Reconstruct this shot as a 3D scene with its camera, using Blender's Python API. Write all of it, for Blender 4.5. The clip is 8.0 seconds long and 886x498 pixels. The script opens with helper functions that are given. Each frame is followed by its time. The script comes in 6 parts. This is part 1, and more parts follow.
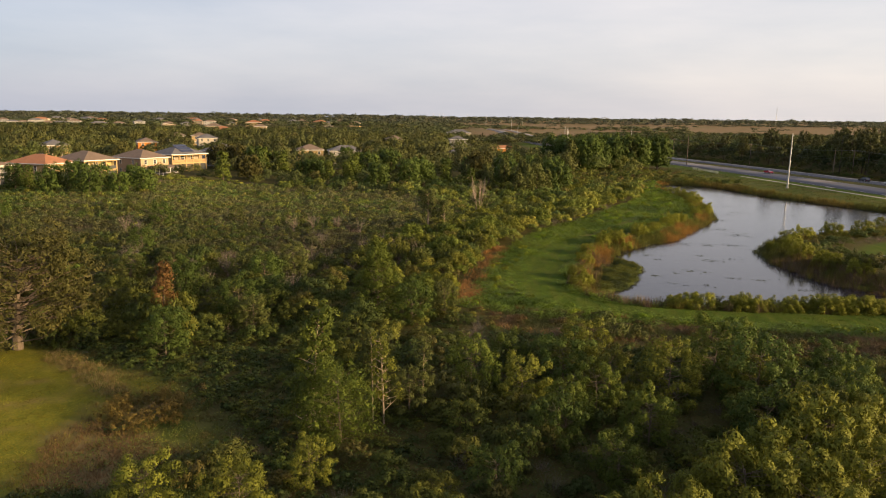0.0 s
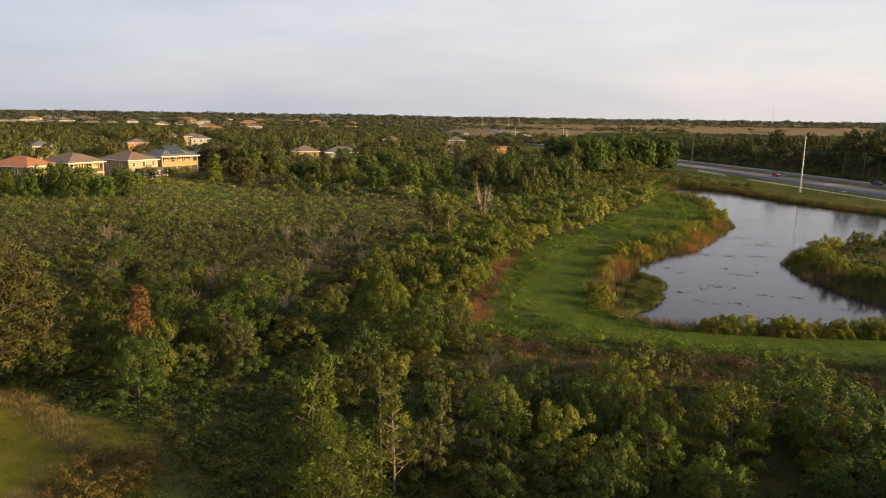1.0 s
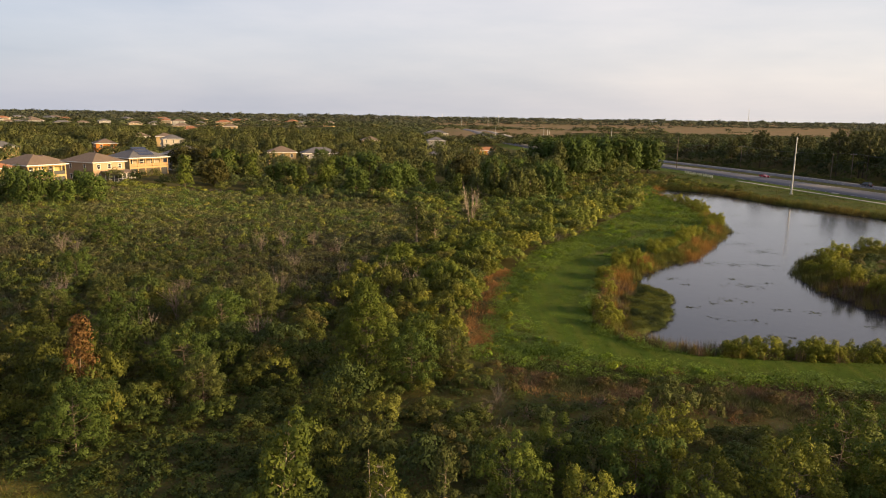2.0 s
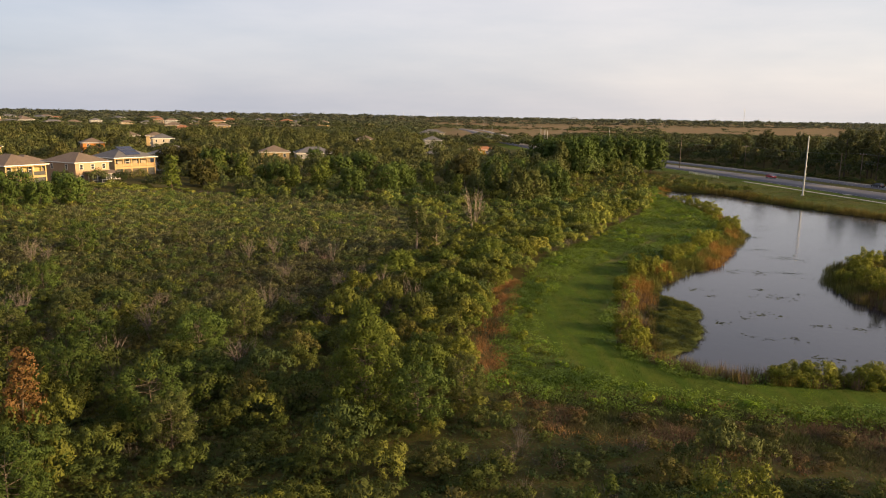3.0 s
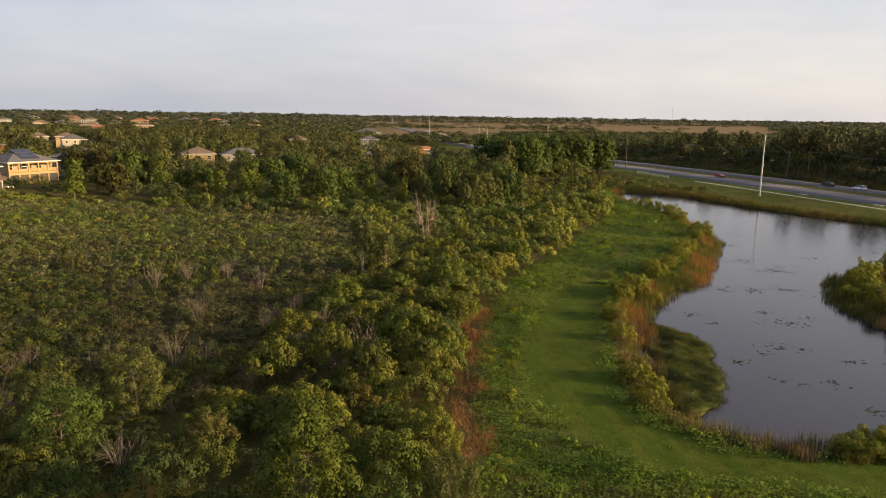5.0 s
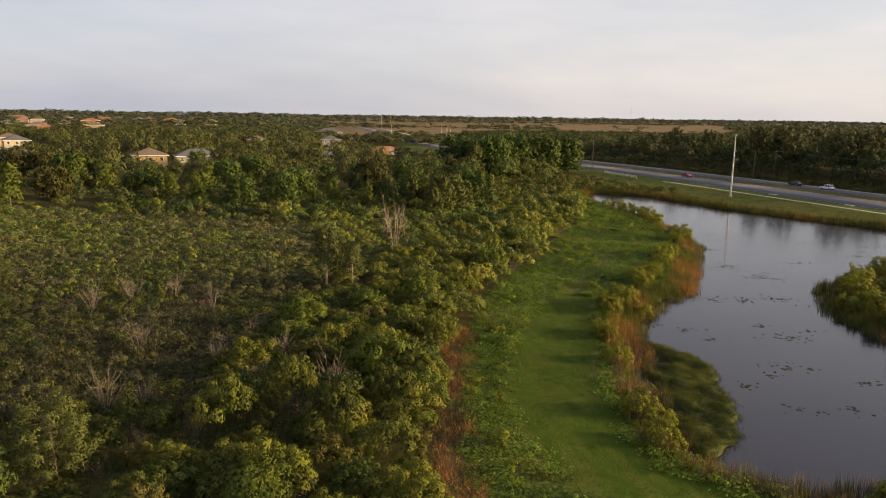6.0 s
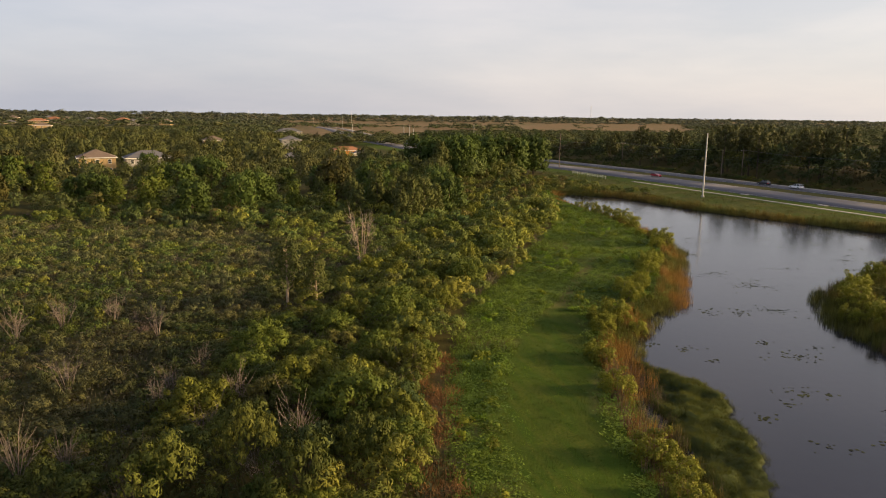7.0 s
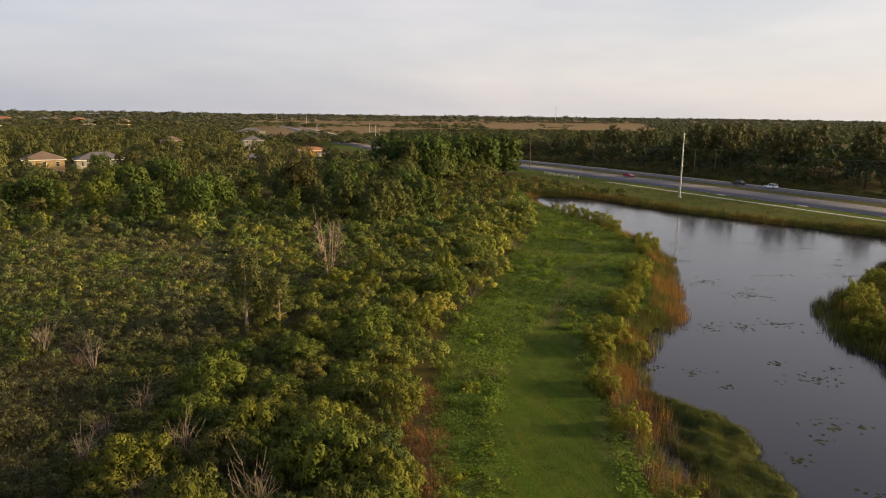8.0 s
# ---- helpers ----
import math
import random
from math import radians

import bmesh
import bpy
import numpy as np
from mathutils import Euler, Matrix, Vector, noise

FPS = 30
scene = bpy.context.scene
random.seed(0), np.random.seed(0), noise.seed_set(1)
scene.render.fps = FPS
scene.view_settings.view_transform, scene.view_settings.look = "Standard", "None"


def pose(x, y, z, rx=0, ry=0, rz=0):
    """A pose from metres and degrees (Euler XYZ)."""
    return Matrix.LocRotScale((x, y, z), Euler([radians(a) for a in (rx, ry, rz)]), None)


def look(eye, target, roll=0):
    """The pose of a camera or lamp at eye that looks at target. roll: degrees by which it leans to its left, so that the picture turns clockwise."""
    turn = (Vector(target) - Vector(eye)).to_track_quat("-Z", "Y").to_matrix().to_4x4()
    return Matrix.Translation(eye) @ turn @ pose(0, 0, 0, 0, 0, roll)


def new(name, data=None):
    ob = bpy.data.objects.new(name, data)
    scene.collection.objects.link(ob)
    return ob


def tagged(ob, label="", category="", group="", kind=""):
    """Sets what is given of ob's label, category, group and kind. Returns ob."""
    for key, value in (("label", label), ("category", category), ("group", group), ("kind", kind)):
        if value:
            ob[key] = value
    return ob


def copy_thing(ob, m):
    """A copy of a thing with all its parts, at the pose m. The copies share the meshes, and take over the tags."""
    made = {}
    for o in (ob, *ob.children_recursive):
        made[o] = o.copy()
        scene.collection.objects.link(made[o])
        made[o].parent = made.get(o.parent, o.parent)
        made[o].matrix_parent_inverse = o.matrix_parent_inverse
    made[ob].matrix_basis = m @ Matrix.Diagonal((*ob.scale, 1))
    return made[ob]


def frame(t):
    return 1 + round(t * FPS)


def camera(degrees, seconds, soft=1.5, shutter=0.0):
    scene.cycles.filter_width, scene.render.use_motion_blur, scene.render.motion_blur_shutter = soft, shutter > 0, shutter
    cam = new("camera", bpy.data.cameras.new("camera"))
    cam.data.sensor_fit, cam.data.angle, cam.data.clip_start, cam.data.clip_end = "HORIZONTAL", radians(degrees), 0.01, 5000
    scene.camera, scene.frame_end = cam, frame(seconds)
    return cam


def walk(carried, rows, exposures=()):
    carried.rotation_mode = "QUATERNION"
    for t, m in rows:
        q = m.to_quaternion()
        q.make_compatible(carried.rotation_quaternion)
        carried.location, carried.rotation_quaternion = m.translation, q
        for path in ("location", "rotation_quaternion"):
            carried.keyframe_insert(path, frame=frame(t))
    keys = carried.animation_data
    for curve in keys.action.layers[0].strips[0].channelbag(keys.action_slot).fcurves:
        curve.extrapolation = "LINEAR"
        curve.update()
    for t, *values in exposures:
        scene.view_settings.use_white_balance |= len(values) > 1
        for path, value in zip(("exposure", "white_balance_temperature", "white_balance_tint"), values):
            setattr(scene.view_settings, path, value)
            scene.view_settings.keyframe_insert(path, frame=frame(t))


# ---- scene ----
cam = camera(65.1, 8.0, soft=1.0)
METRES, EYE, TILT, LEAN, TURN = 69.2, 22.7, -0.75, 0.8, 0.0
ROWS = [
    (0.0, 0.0, 0.0, 0.0, 0.27, -10.02, -1.51),
    (0.5, -0.0138, 0.0636, 0.0034, 0.21, -10.03, -1.56),
    (1.0, -0.0256, 0.1281, 0.0062, -0.1, -10.02, -1.62),
    (1.5, -0.0352, 0.1929, 0.0073, -1.54, -9.98, -1.62),
    (2.0, -0.0437, 0.2577, 0.0068, -1.86, -9.97, -1.65),
    (3.5, -0.0627, 0.4459, 0.0, -3.13, -9.99, -1.67),
    (4.0, -0.0679, 0.5084, -0.0005, -4.54, -9.98, -1.62),
    (5.5, -0.0761, 0.6939, 0.0024, -9.17, -9.9, -1.46),
    (6.0, -0.0765, 0.7507, 0.0028, -10.78, -9.89, -1.42),
    (6.5, -0.0751, 0.8111, 0.0041, -12.45, -9.88, -1.33),
    (7.0, -0.0724, 0.8723, 0.005, -13.95, -9.88, -1.27),
    (7.5, -0.067, 0.9337, 0.0057, -15.25, -9.87, -1.23),
    (8.0, -0.0605, 0.9938, 0.0052, -16.78, -9.86, -1.17),
]
walk(cam, [(t, pose(0, 0, EYE, TILT, LEAN, TURN) @ pose(METRES * x, METRES * y, METRES * z, 90 + pitch, roll, yaw)) for t, x, y, z, yaw, pitch, roll in ROWS], exposures=[(0.0, 1.31), (3.5, 1.29), (8.0, 1.18)])

# ---------------------------------------------------------------- light
SUN_AZ, SUN_EL = 106.0, 14.0          # degrees clockwise from +y; height over the horizon
world = bpy.data.worlds.new("evening_sky")
scene.world = world
world.use_nodes = True
wn, wl = world.node_tree.nodes, world.node_tree.links
wn.clear()


def wnode(kind, **values):
    n = wn.new(kind)
    for k, v in values.items():
        n.inputs[k].default_value = v
    return n


sky = wnode("ShaderNodeTexSky")
sky.sky_type, sky.sun_disc = "NISHITA", False
sky.sun_elevation, sky.sun_rotation = radians(SUN_EL), radians(SUN_AZ)
sky.air_density, sky.dust_density, sky.ozone_density = 1.0, 3.0, 1.5
sky_dim = wn.new("ShaderNodeVectorMath")
sky_dim.operation = "SCALE"
sky_dim.inputs["Scale"].default_value = 0.14
wl.new(sky.outputs[0], sky_dim.inputs[0])
coord = wn.new("ShaderNodeTexCoord")
flat = wn.new("ShaderNodeMapping")
flat.inputs["Scale"].default_value = (1.0, 1.0, 5.0)
wl.new(coord.outputs["Generated"], flat.inputs["Vector"])
cloud = wnode("ShaderNodeTexNoise", Scale=2.2, Detail=7.0, Roughness=0.55)
wl.new(flat.outputs[0], cloud.inputs["Vector"])
cloud_ramp = wn.new("ShaderNodeValToRGB")
cloud_ramp.color_ramp.elements[0].position, cloud_ramp.color_ramp.elements[1].position = 0.3, 0.72
cloud_ramp.color_ramp.elements[0].color = (0.64, 0.645, 0.705, 1)
cloud_ramp.color_ramp.elements[1].color = (0.88, 0.82, 0.82, 1)
wl.new(cloud.outputs["Fac"], cloud_ramp.inputs[0])
# the veil glows warmer towards the sun
facing = wn.new("ShaderNodeVectorMath")
facing.operation = "DOT_PRODUCT"
facing.inputs[1].default_value = (math.sin(radians(95)), math.cos(radians(95)), 0.0)
wl.new(coord.outputs["Generated"], facing.inputs[0])
glow = wn.new("ShaderNodeMapRange")
glow.inputs["From Min"].default_value, glow.inputs["From Max"].default_value = -0.6, 0.9
wl.new(facing.outputs["Value"], glow.inputs["Value"])
warm = wn.new("ShaderNodeMix")
warm.data_type, warm.blend_type = "RGBA", "MULTIPLY"
warm.inputs[0].default_value = 1.0
side = wn.new("ShaderNodeMix")
side.data_type = "RGBA"
wl.new(glow.outputs[0], side.inputs[0])
side.inputs[6].default_value, side.inputs[7].default_value = (0.81, 0.86, 0.95, 1), (1.40, 1.31, 1.17, 1)
wl.new(cloud_ramp.outputs[0], warm.inputs[6])
wl.new(side.outputs[2], warm.inputs[7])
height_ = wn.new("ShaderNodeSeparateXYZ")
wl.new(coord.outputs["Generated"], height_.inputs[0])
over = wn.new("ShaderNodeMix")
over.data_type, over.blend_type = "RGBA", "MULTIPLY"
over.inputs[7].default_value = (0.77, 0.80, 0.94, 1)
wl.new(height_.outputs["Z"], over.inputs[0])
wl.new(warm.outputs[2], over.inputs[6])
mix = wn.new("ShaderNodeMix")
mix.data_type = "RGBA"
mix.inputs[0].default_value = 0.70      # a thin, nearly closed veil of cloud
wl.new(sky_dim.outputs[0], mix.inputs[6])
wl.new(over.outputs[2], mix.inputs[7])
back = wnode("ShaderNodeBackground", Strength=0.475)
wl.new(mix.outputs[2], back.inputs[0])
wl.new(back.outputs[0], wn.new("ShaderNodeOutputWorld").inputs[0])

sun_data = bpy.data.lights.new("sun", "SUN")
sun_data.energy, sun_data.angle, sun_data.color = 5.0, radians(11.0), (1.0, 0.70, 0.36)
sun = new("sun", sun_data)
_az, _el = radians(SUN_AZ), radians(SUN_EL)
sun.matrix_world = look((300 * math.sin(_az), 300 * math.cos(_az), 60), (300 * math.sin(_az) - math.sin(_az) * math.cos(_el), 300 * math.cos(_az) - math.cos(_az) * math.cos(_el), 60 - math.sin(_el)))

# ---------------------------------------------------------------- materials


def material(name, rough=0.8, metal=0.0, spec=0.3):
    m = bpy.data.materials.new(name)
    m.use_nodes = True
    b = m.node_tree.nodes["Principled BSDF"]
    b.inputs["Roughness"].default_value, b.inputs["Metallic"].default_value = rough, metal
    b.inputs["Specular IOR Level"].default_value = spec
    return m, m.node_tree.nodes, m.node_tree.links, b


def mixed(nodes, links, fac, a, b, blend="MIX"):
    """A colour mix; fac, a and b are sockets or values."""
    n = nodes.new("ShaderNodeMix")
    n.data_type, n.blend_type = "RGBA", blend
    for i, v in ((0, fac), (6, a), (7, b)):
        if isinstance(v, bpy.types.NodeSocket):
            links.new(v, n.inputs[i])
        else:
            n.inputs[i].default_value = v if i == 0 else (*v, 1)
    return n.outputs[2]


def noise_fac(nodes, links, scale, lo=0.35, hi=0.65, detail=4.0, stretch=(1, 1, 1), coords="Object"):
    c = nodes.new("ShaderNodeTexCoord")
    mp = nodes.new("ShaderNodeMapping")
    mp.inputs["Scale"].default_value = stretch
    links.new(c.outputs[coords], mp.inputs[0])
    n = nodes.new("ShaderNodeTexNoise")
    n.inputs["Scale"].default_value, n.inputs["Detail"].default_value = scale, detail
    links.new(mp.outputs[0], n.inputs["Vector"])
    r = nodes.new("ShaderNodeMapRange")
    r.inputs["From Min"].default_value, r.inputs["From Max"].default_value = lo, hi
    links.new(n.outputs["Fac"], r.inputs["Value"])
    return r.outputs[0]


def bumped(nodes, links, bsdf, fac, strength=0.3, distance=0.05):
    n = nodes.new("ShaderNodeBump")
    n.inputs["Strength"].default_value, n.inputs["Distance"].default_value = strength, distance
    links.new(fac, n.inputs["Height"])
    links.new(n.outputs[0], bsdf.inputs["Normal"])


def plain(name, colour, vary=0.25, scale=3.0, rough=0.8, metal=0.0, bump=0.2, stretch=(1, 1, 1)):
    """A surface with coarse stains and fine grain over one base colour."""
    m, nodes, links, b = material(name, rough, metal)
    dark = tuple(c * (1 - vary) for c in colour)
    coarse = mixed(nodes, links, noise_fac(nodes, links, scale * 0.25, stretch=stretch), dark, colour)
    fine = noise_fac(nodes, links, scale * 6, stretch=stretch)
    links.new(mixed(nodes, links, fine, coarse, tuple(min(1, c * (1 + vary * 0.4)) for c in colour)), b.inputs["Base Color"])
    if bump:
        bumped(nodes, links, b, fine, bump, 0.02)
    return m


def leafy(name, dark=None, light=None, translucent=0.22, speckle=True):
    """Leaves: the colour of each leaf lies between dark and light, or round the plant's own tint."""
    m, nodes, links, b = material(name, 0.7, 0.0, 0.13)
    at = nodes.new("ShaderNodeAttribute")
    at.attribute_name = "tint"
    if dark is None:
        colour = at.outputs["Color"]
    else:
        base = mixed(nodes, links, at.outputs["Fac"], dark, light)
        info = nodes.new("ShaderNodeObjectInfo")
        hsv = nodes.new("ShaderNodeHueSaturation")
        r = nodes.new("ShaderNodeMapRange")
        r.inputs["To Min"].default_value, r.inputs["To Max"].default_value = 0.82, 1.18
        links.new(info.outputs["Random"], r.inputs["Value"])
        links.new(r.outputs[0], hsv.inputs["Value"])
        links.new(base, hsv.inputs["Color"])
        colour = hsv.outputs[0]
    if speckle:
        # lighter and darker flecks
        fleck = noise_fac(nodes, links, 7.0, 0.33, 0.67, 2.0)
        shade = mixed(nodes, links, fleck, (0.82, 0.82, 0.82), (1.16, 1.16, 1.12))
        colour = mixed(nodes, links, 1.0, colour, shade, "MULTIPLY")
    links.new(colour, b.inputs["Base Color"])
    tr = nodes.new("ShaderNodeBsdfTranslucent")
    links.new(colour, tr.inputs["Color"])
    mx = nodes.new("ShaderNodeMixShader")
    mx.inputs[0].default_value = translucent
    links.new(b.outputs[0], mx.inputs[1])
    links.new(tr.outputs[0], mx.inputs[2])
    links.new(mx.outputs[0], nodes["Material Output"].inputs["Surface"])
    return m


LEAF = leafy("mixed_leaves")
BLADE = leafy("grass_blades", translucent=0.25, speckle=False)
TWIG = leafy("dry_twigs", translucent=0.0, speckle=False)
BARK = plain("grey_bark", (0.105, 0.080, 0.058), 0.5, 4.0, 0.9, bump=0.6, stretch=(1, 1, 0.2))
PALE_BARK = plain("pale_bark", (0.27, 0.21, 0.15), 0.4, 4.0, 0.85, bump=0.4, stretch=(1, 1, 0.2))
ASPHALT = plain("asphalt", (0.095, 0.092, 0.102), 0.25, 1.5, 0.85)
PAINT = plain("road_paint", (0.42, 0.41, 0.38), 0.25, 4.0, 0.7)
CONCRETE = plain("concrete", (0.30, 0.28, 0.25), 0.2, 1.5, 0.85)
GRAVEL = plain("pale_gravel", (0.34, 0.31, 0.26), 0.4, 3.0, 0.95)
STEEL = plain("galvanised_steel", (0.42, 0.42, 0.41), 0.12, 2.0, 0.5, 0.3)
WOOD_POLE = plain("weathered_pole_wood", (0.13, 0.10, 0.08), 0.35, 3.0, 0.9)
WIRE = plain("cable_grey", (0.10, 0.10, 0.10), 0.1, 2.0, 0.6, bump=0)
WHITE = plain("white_paint", (0.62, 0.59, 0.54), 0.08, 2.0, 0.6)
DARK_GLASS, _n, _l, _b = material("window_glass", 0.06, 0.0, 0.6)
_b.inputs["Base Color"].default_value = (0.03, 0.035, 0.04, 1)
SCREEN = plain("insect_screen", (0.05, 0.05, 0.05), 0.2, 8.0, 0.7)
SOLAR = plain("solar_cells", (0.025, 0.03, 0.055), 0.2, 2.0, 0.25)
TYRE = plain("tyre_rubber", (0.025, 0.025, 0.025), 0.2, 3.0, 0.85)


def stucco(name, colour):
    return plain(name, colour, 0.10, 2.0, 0.9, bump=0.25)


def shingle(name, colour):
    m, nodes, links, b = material(name, 0.92)
    rows = noise_fac(nodes, links, 2.5, 0.3, 0.7, stretch=(1, 1, 6))
    c = mixed(nodes, links, noise_fac(nodes, links, 0.3), tuple(v * 0.75 for v in colour), colour)
    c = mixed(nodes, links, rows, c, tuple(v * 1.25 for v in colour))
    links.new(c, b.inputs["Base Color"])
    bumped(nodes, links, b, rows, 0.4, 0.03)
    return m


def water_material():
    m, nodes, links, b = material("pond_water", 0.12, 0.0, 0.5)
    b.inputs["IOR"].default_value = 1.333
    c = mixed(nodes, links, noise_fac(nodes, links, 0.05), (0.004, 0.005, 0.013), (0.009, 0.009, 0.018))
    links.new(c, b.inputs["Base Color"])
    bumped(nodes, links, b, noise_fac(nodes, links, 0.9, 0.2, 0.8, 3.0), 0.17, 0.05)
    return m


def ground_material():
    """Grasses by the sheet's own masks: mown (red), weeds (green), dry straw (blue); below them dark humus, far off dry prairie."""
    m, nodes, links, b = material("soil_and_grass", 0.95, 0.0, 0.05)
    at = nodes.new("ShaderNodeAttribute")
    at.attribute_name = "cover"
    sep = nodes.new("ShaderNodeSeparateColor")
    links.new(at.outputs["Color"], sep.inputs[0])
    far = nodes.new("ShaderNodeAttribute")
    far.attribute_name = "prairie"
    big, mid, fine = (noise_fac(nodes, links, s) for s in (0.09, 0.7, 6.0))
    soil = mixed(nodes, links, mid, (0.030, 0.036, 0.009), (0.050, 0.056, 0.012))
    soil = mixed(nodes, links, fine, soil, (0.060, 0.046, 0.020))
    weeds = mixed(nodes, links, mid, (0.038, 0.064, 0.007), (0.068, 0.092, 0.010))
    weeds = mixed(nodes, links, fine, weeds, (0.040, 0.070, 0.010))
    mown = mixed(nodes, links, big, (0.026, 0.054, 0.005), (0.042, 0.070, 0.007))
    mown = mixed(nodes, links, noise_fac(nodes, links, 1.0, 0.42, 0.62, 5.0, (1.0, 0.15, 1)), mown, (0.070, 0.078, 0.012))
    mown = mixed(nodes, links, fine, mown, (0.038, 0.060, 0.007))
    dry = mixed(nodes, links, mid, (0.085, 0.052, 0.024), (0.15, 0.088, 0.042))
    dry = mixed(nodes, links, fine, dry, (0.13, 0.10, 0.05))
    field = mixed(nodes, links, noise_fac(nodes, links, 0.012), (0.130, 0.088, 0.046), (0.085, 0.085, 0.035))
    field = mixed(nodes, links, noise_fac(nodes, links, 0.05), field, (0.155, 0.105, 0.058))
    c = mixed(nodes, links, sep.outputs["Green"], soil, weeds)
    c = mixed(nodes, links, sep.outputs["Red"], c, mown)
    c = mixed(nodes, links, sep.outputs["Blue"], c, dry)
    c = mixed(nodes, links, far.outputs["Fac"], c, field)
    dry_lawn = nodes.new("ShaderNodeAttribute")
    dry_lawn.attribute_name = "lawn"
    turf = mixed(nodes, links, mid, (0.115, 0.105, 0.011), (0.165, 0.140, 0.016))
    turf = mixed(nodes, links, fine, turf, (0.085, 0.095, 0.012))
    turf = mixed(nodes, links, noise_fac(nodes, links, 0.28, 0.5, 0.8), turf, (0.16, 0.11, 0.04))
    c = mixed(nodes, links, dry_lawn.outputs["Fac"], c, turf)
    links.new(c, b.inputs["Base Color"])
    bumped(nodes, links, b, fine, 0.25, 0.06)
    return m


# ---------------------------------------------------------------- plan
POND = [(82, 258), (77.5, 249), (74, 233), (73.5, 217), (72.5, 200), (68.5, 180), (65, 167), (59, 157), (45, 135.5), (38, 130), (31.5, 123), (28.5, 118), (25.5, 110), (22.5, 101), (20.5, 94), (22, 90), (26.5, 86.5), (37, 85), (55, 84), (75, 82), (100, 78), (130, 74), (130, 82), (100, 85), (75, 89), (61, 93), (57.5, 98), (56, 104), (55.3, 113), (57, 124), (65, 135.5), (72, 139), (84, 145), (99, 155), (118, 158), (140, 150), (128, 162), (121, 177), (110, 199), (102, 219), (95.5, 249)]
MOWN = [(56, 80.5), (28, 83), (20, 85.5), (16.8, 90), (16.6, 96), (19.4, 107), (22.5, 113), (26.4, 123), (29.5, 131.5), (28.5, 134.7), (25, 133), (19.5, 126), (14, 114.4), (10.5, 104), (9, 96), (10.5, 88), (15, 82.6), (26, 78.2), (37, 76), (56, 74), (90, 66), (90, 74)]
WEEDS = [(-1, 83), (2.6, 88), (4.8, 96), (6.9, 105), (12, 122.7), (18.8, 138.7), (29, 154), (37, 168), (53, 195), (64, 225), (69, 245), (78, 262), (77, 240), (76, 215), (71, 182), (66, 166), (46, 134), (33, 124), (25, 109), (20, 96), (21, 89), (27, 85), (60, 83), (100, 76), (100, 68), (56, 71), (37, 73), (20, 76), (8, 79)]
STRAW = [(1, 83), (2.5, 95), (5, 106), (9, 121), (10.8, 121), (7.2, 106), (4.8, 94), (4, 84)]
SCRUB = [(4, 83), (14, 80.5), (26, 76), (46, 71), (50, 62), (30, 66), (16, 70), (6, 74)]
LAWN = [(-26.5, 36), (-24.8, 38.6), (-24, 47.2), (-18.6, 49.3), (-21.5, 54.8), (-32.3, 61.2), (-44, 66), (-60, 72), (-110, 70), (-110, 20), (-30, 15)]
TRACK = [(19.5, 122), (22.6, 128), (29, 137.6), (35, 146.6), (43.6, 160), (54, 169.5), (54.8, 169), (44.6, 159.6), (36, 146.2), (30, 137), (24, 128), (21, 122)]
ROUGH = [(-37, 63.5), (-27, 58.5), (-19.5, 52.5), (-15, 47), (-17.5, 43.5), (-22, 38), (-27, 39), (-22.8, 47.3), (-27.0, 53.4)]
REDDISH = [(-28, 45), (-26.5, 49), (-22.8, 47.3), (-18, 44), (-19.7, 38.1), (-26, 38)]
PALE = [(-37.7, 64.0), (-33.3, 61.6), (-27.3, 56.2), (-26, 53.4), (-28, 53.4), (-32.8, 58.3), (-37, 61.8)]
PENINSULA_OPEN = [(69, 106), (70, 119), (73, 127), (84, 132), (100, 141), (135, 140), (135, 98), (95, 99), (76, 100)]
PENINSULA_LAWN = [(72, 120), (82, 130), (100, 140), (130, 138), (130, 104), (95, 106), (80, 112)]
ROAD_EDGE = [(-50, 180), (60, 164), (150, 152.5), (197, 146), (223, 142.4), (266, 136.5), (294, 132.5), (330, 126.5), (365, 119), (430, 103), (520, 86), (640, 74), (800, 76), (1100, 82), (1600, 60), (2600, -60)]


def road_x(y):
    """The near edge of the highway, by y."""
    return np.interp(y, [p[0] for p in ROAD_EDGE], [p[1] for p in ROAD_EDGE])


def inside(poly, x, y):
    hit = np.zeros(np.shape(x), bool)
    for (x0, y0), (x1, y1) in zip(poly, poly[1:] + poly[:1]):
        if y0 != y1:
            hit ^= ((y0 > y) != (y1 > y)) & (x < (x1 - x0) * (y - y0) / (y1 - y0) + x0)
    return hit


def depth_in(poly, x, y):
    """Metres inside (positive) or outside (negative) an outline."""
    best = np.full(np.shape(x), 1e9)
    for (x0, y0), (x1, y1) in zip(poly, poly[1:] + poly[:1]):
        dx, dy = x1 - x0, y1 - y0
        k = np.clip(((x - x0) * dx + (y - y0) * dy) / (dx * dx + dy * dy), 0, 1)
        best = np.minimum(best, np.hypot(x - x0 - k * dx, y - y0 - k * dy))
    return np.where(inside(poly, x, y), best, -best)


def smooth(v, lo, hi):
    k = np.clip((v - lo) / (hi - lo), 0, 1)
    return k * k * (3 - 2 * k)


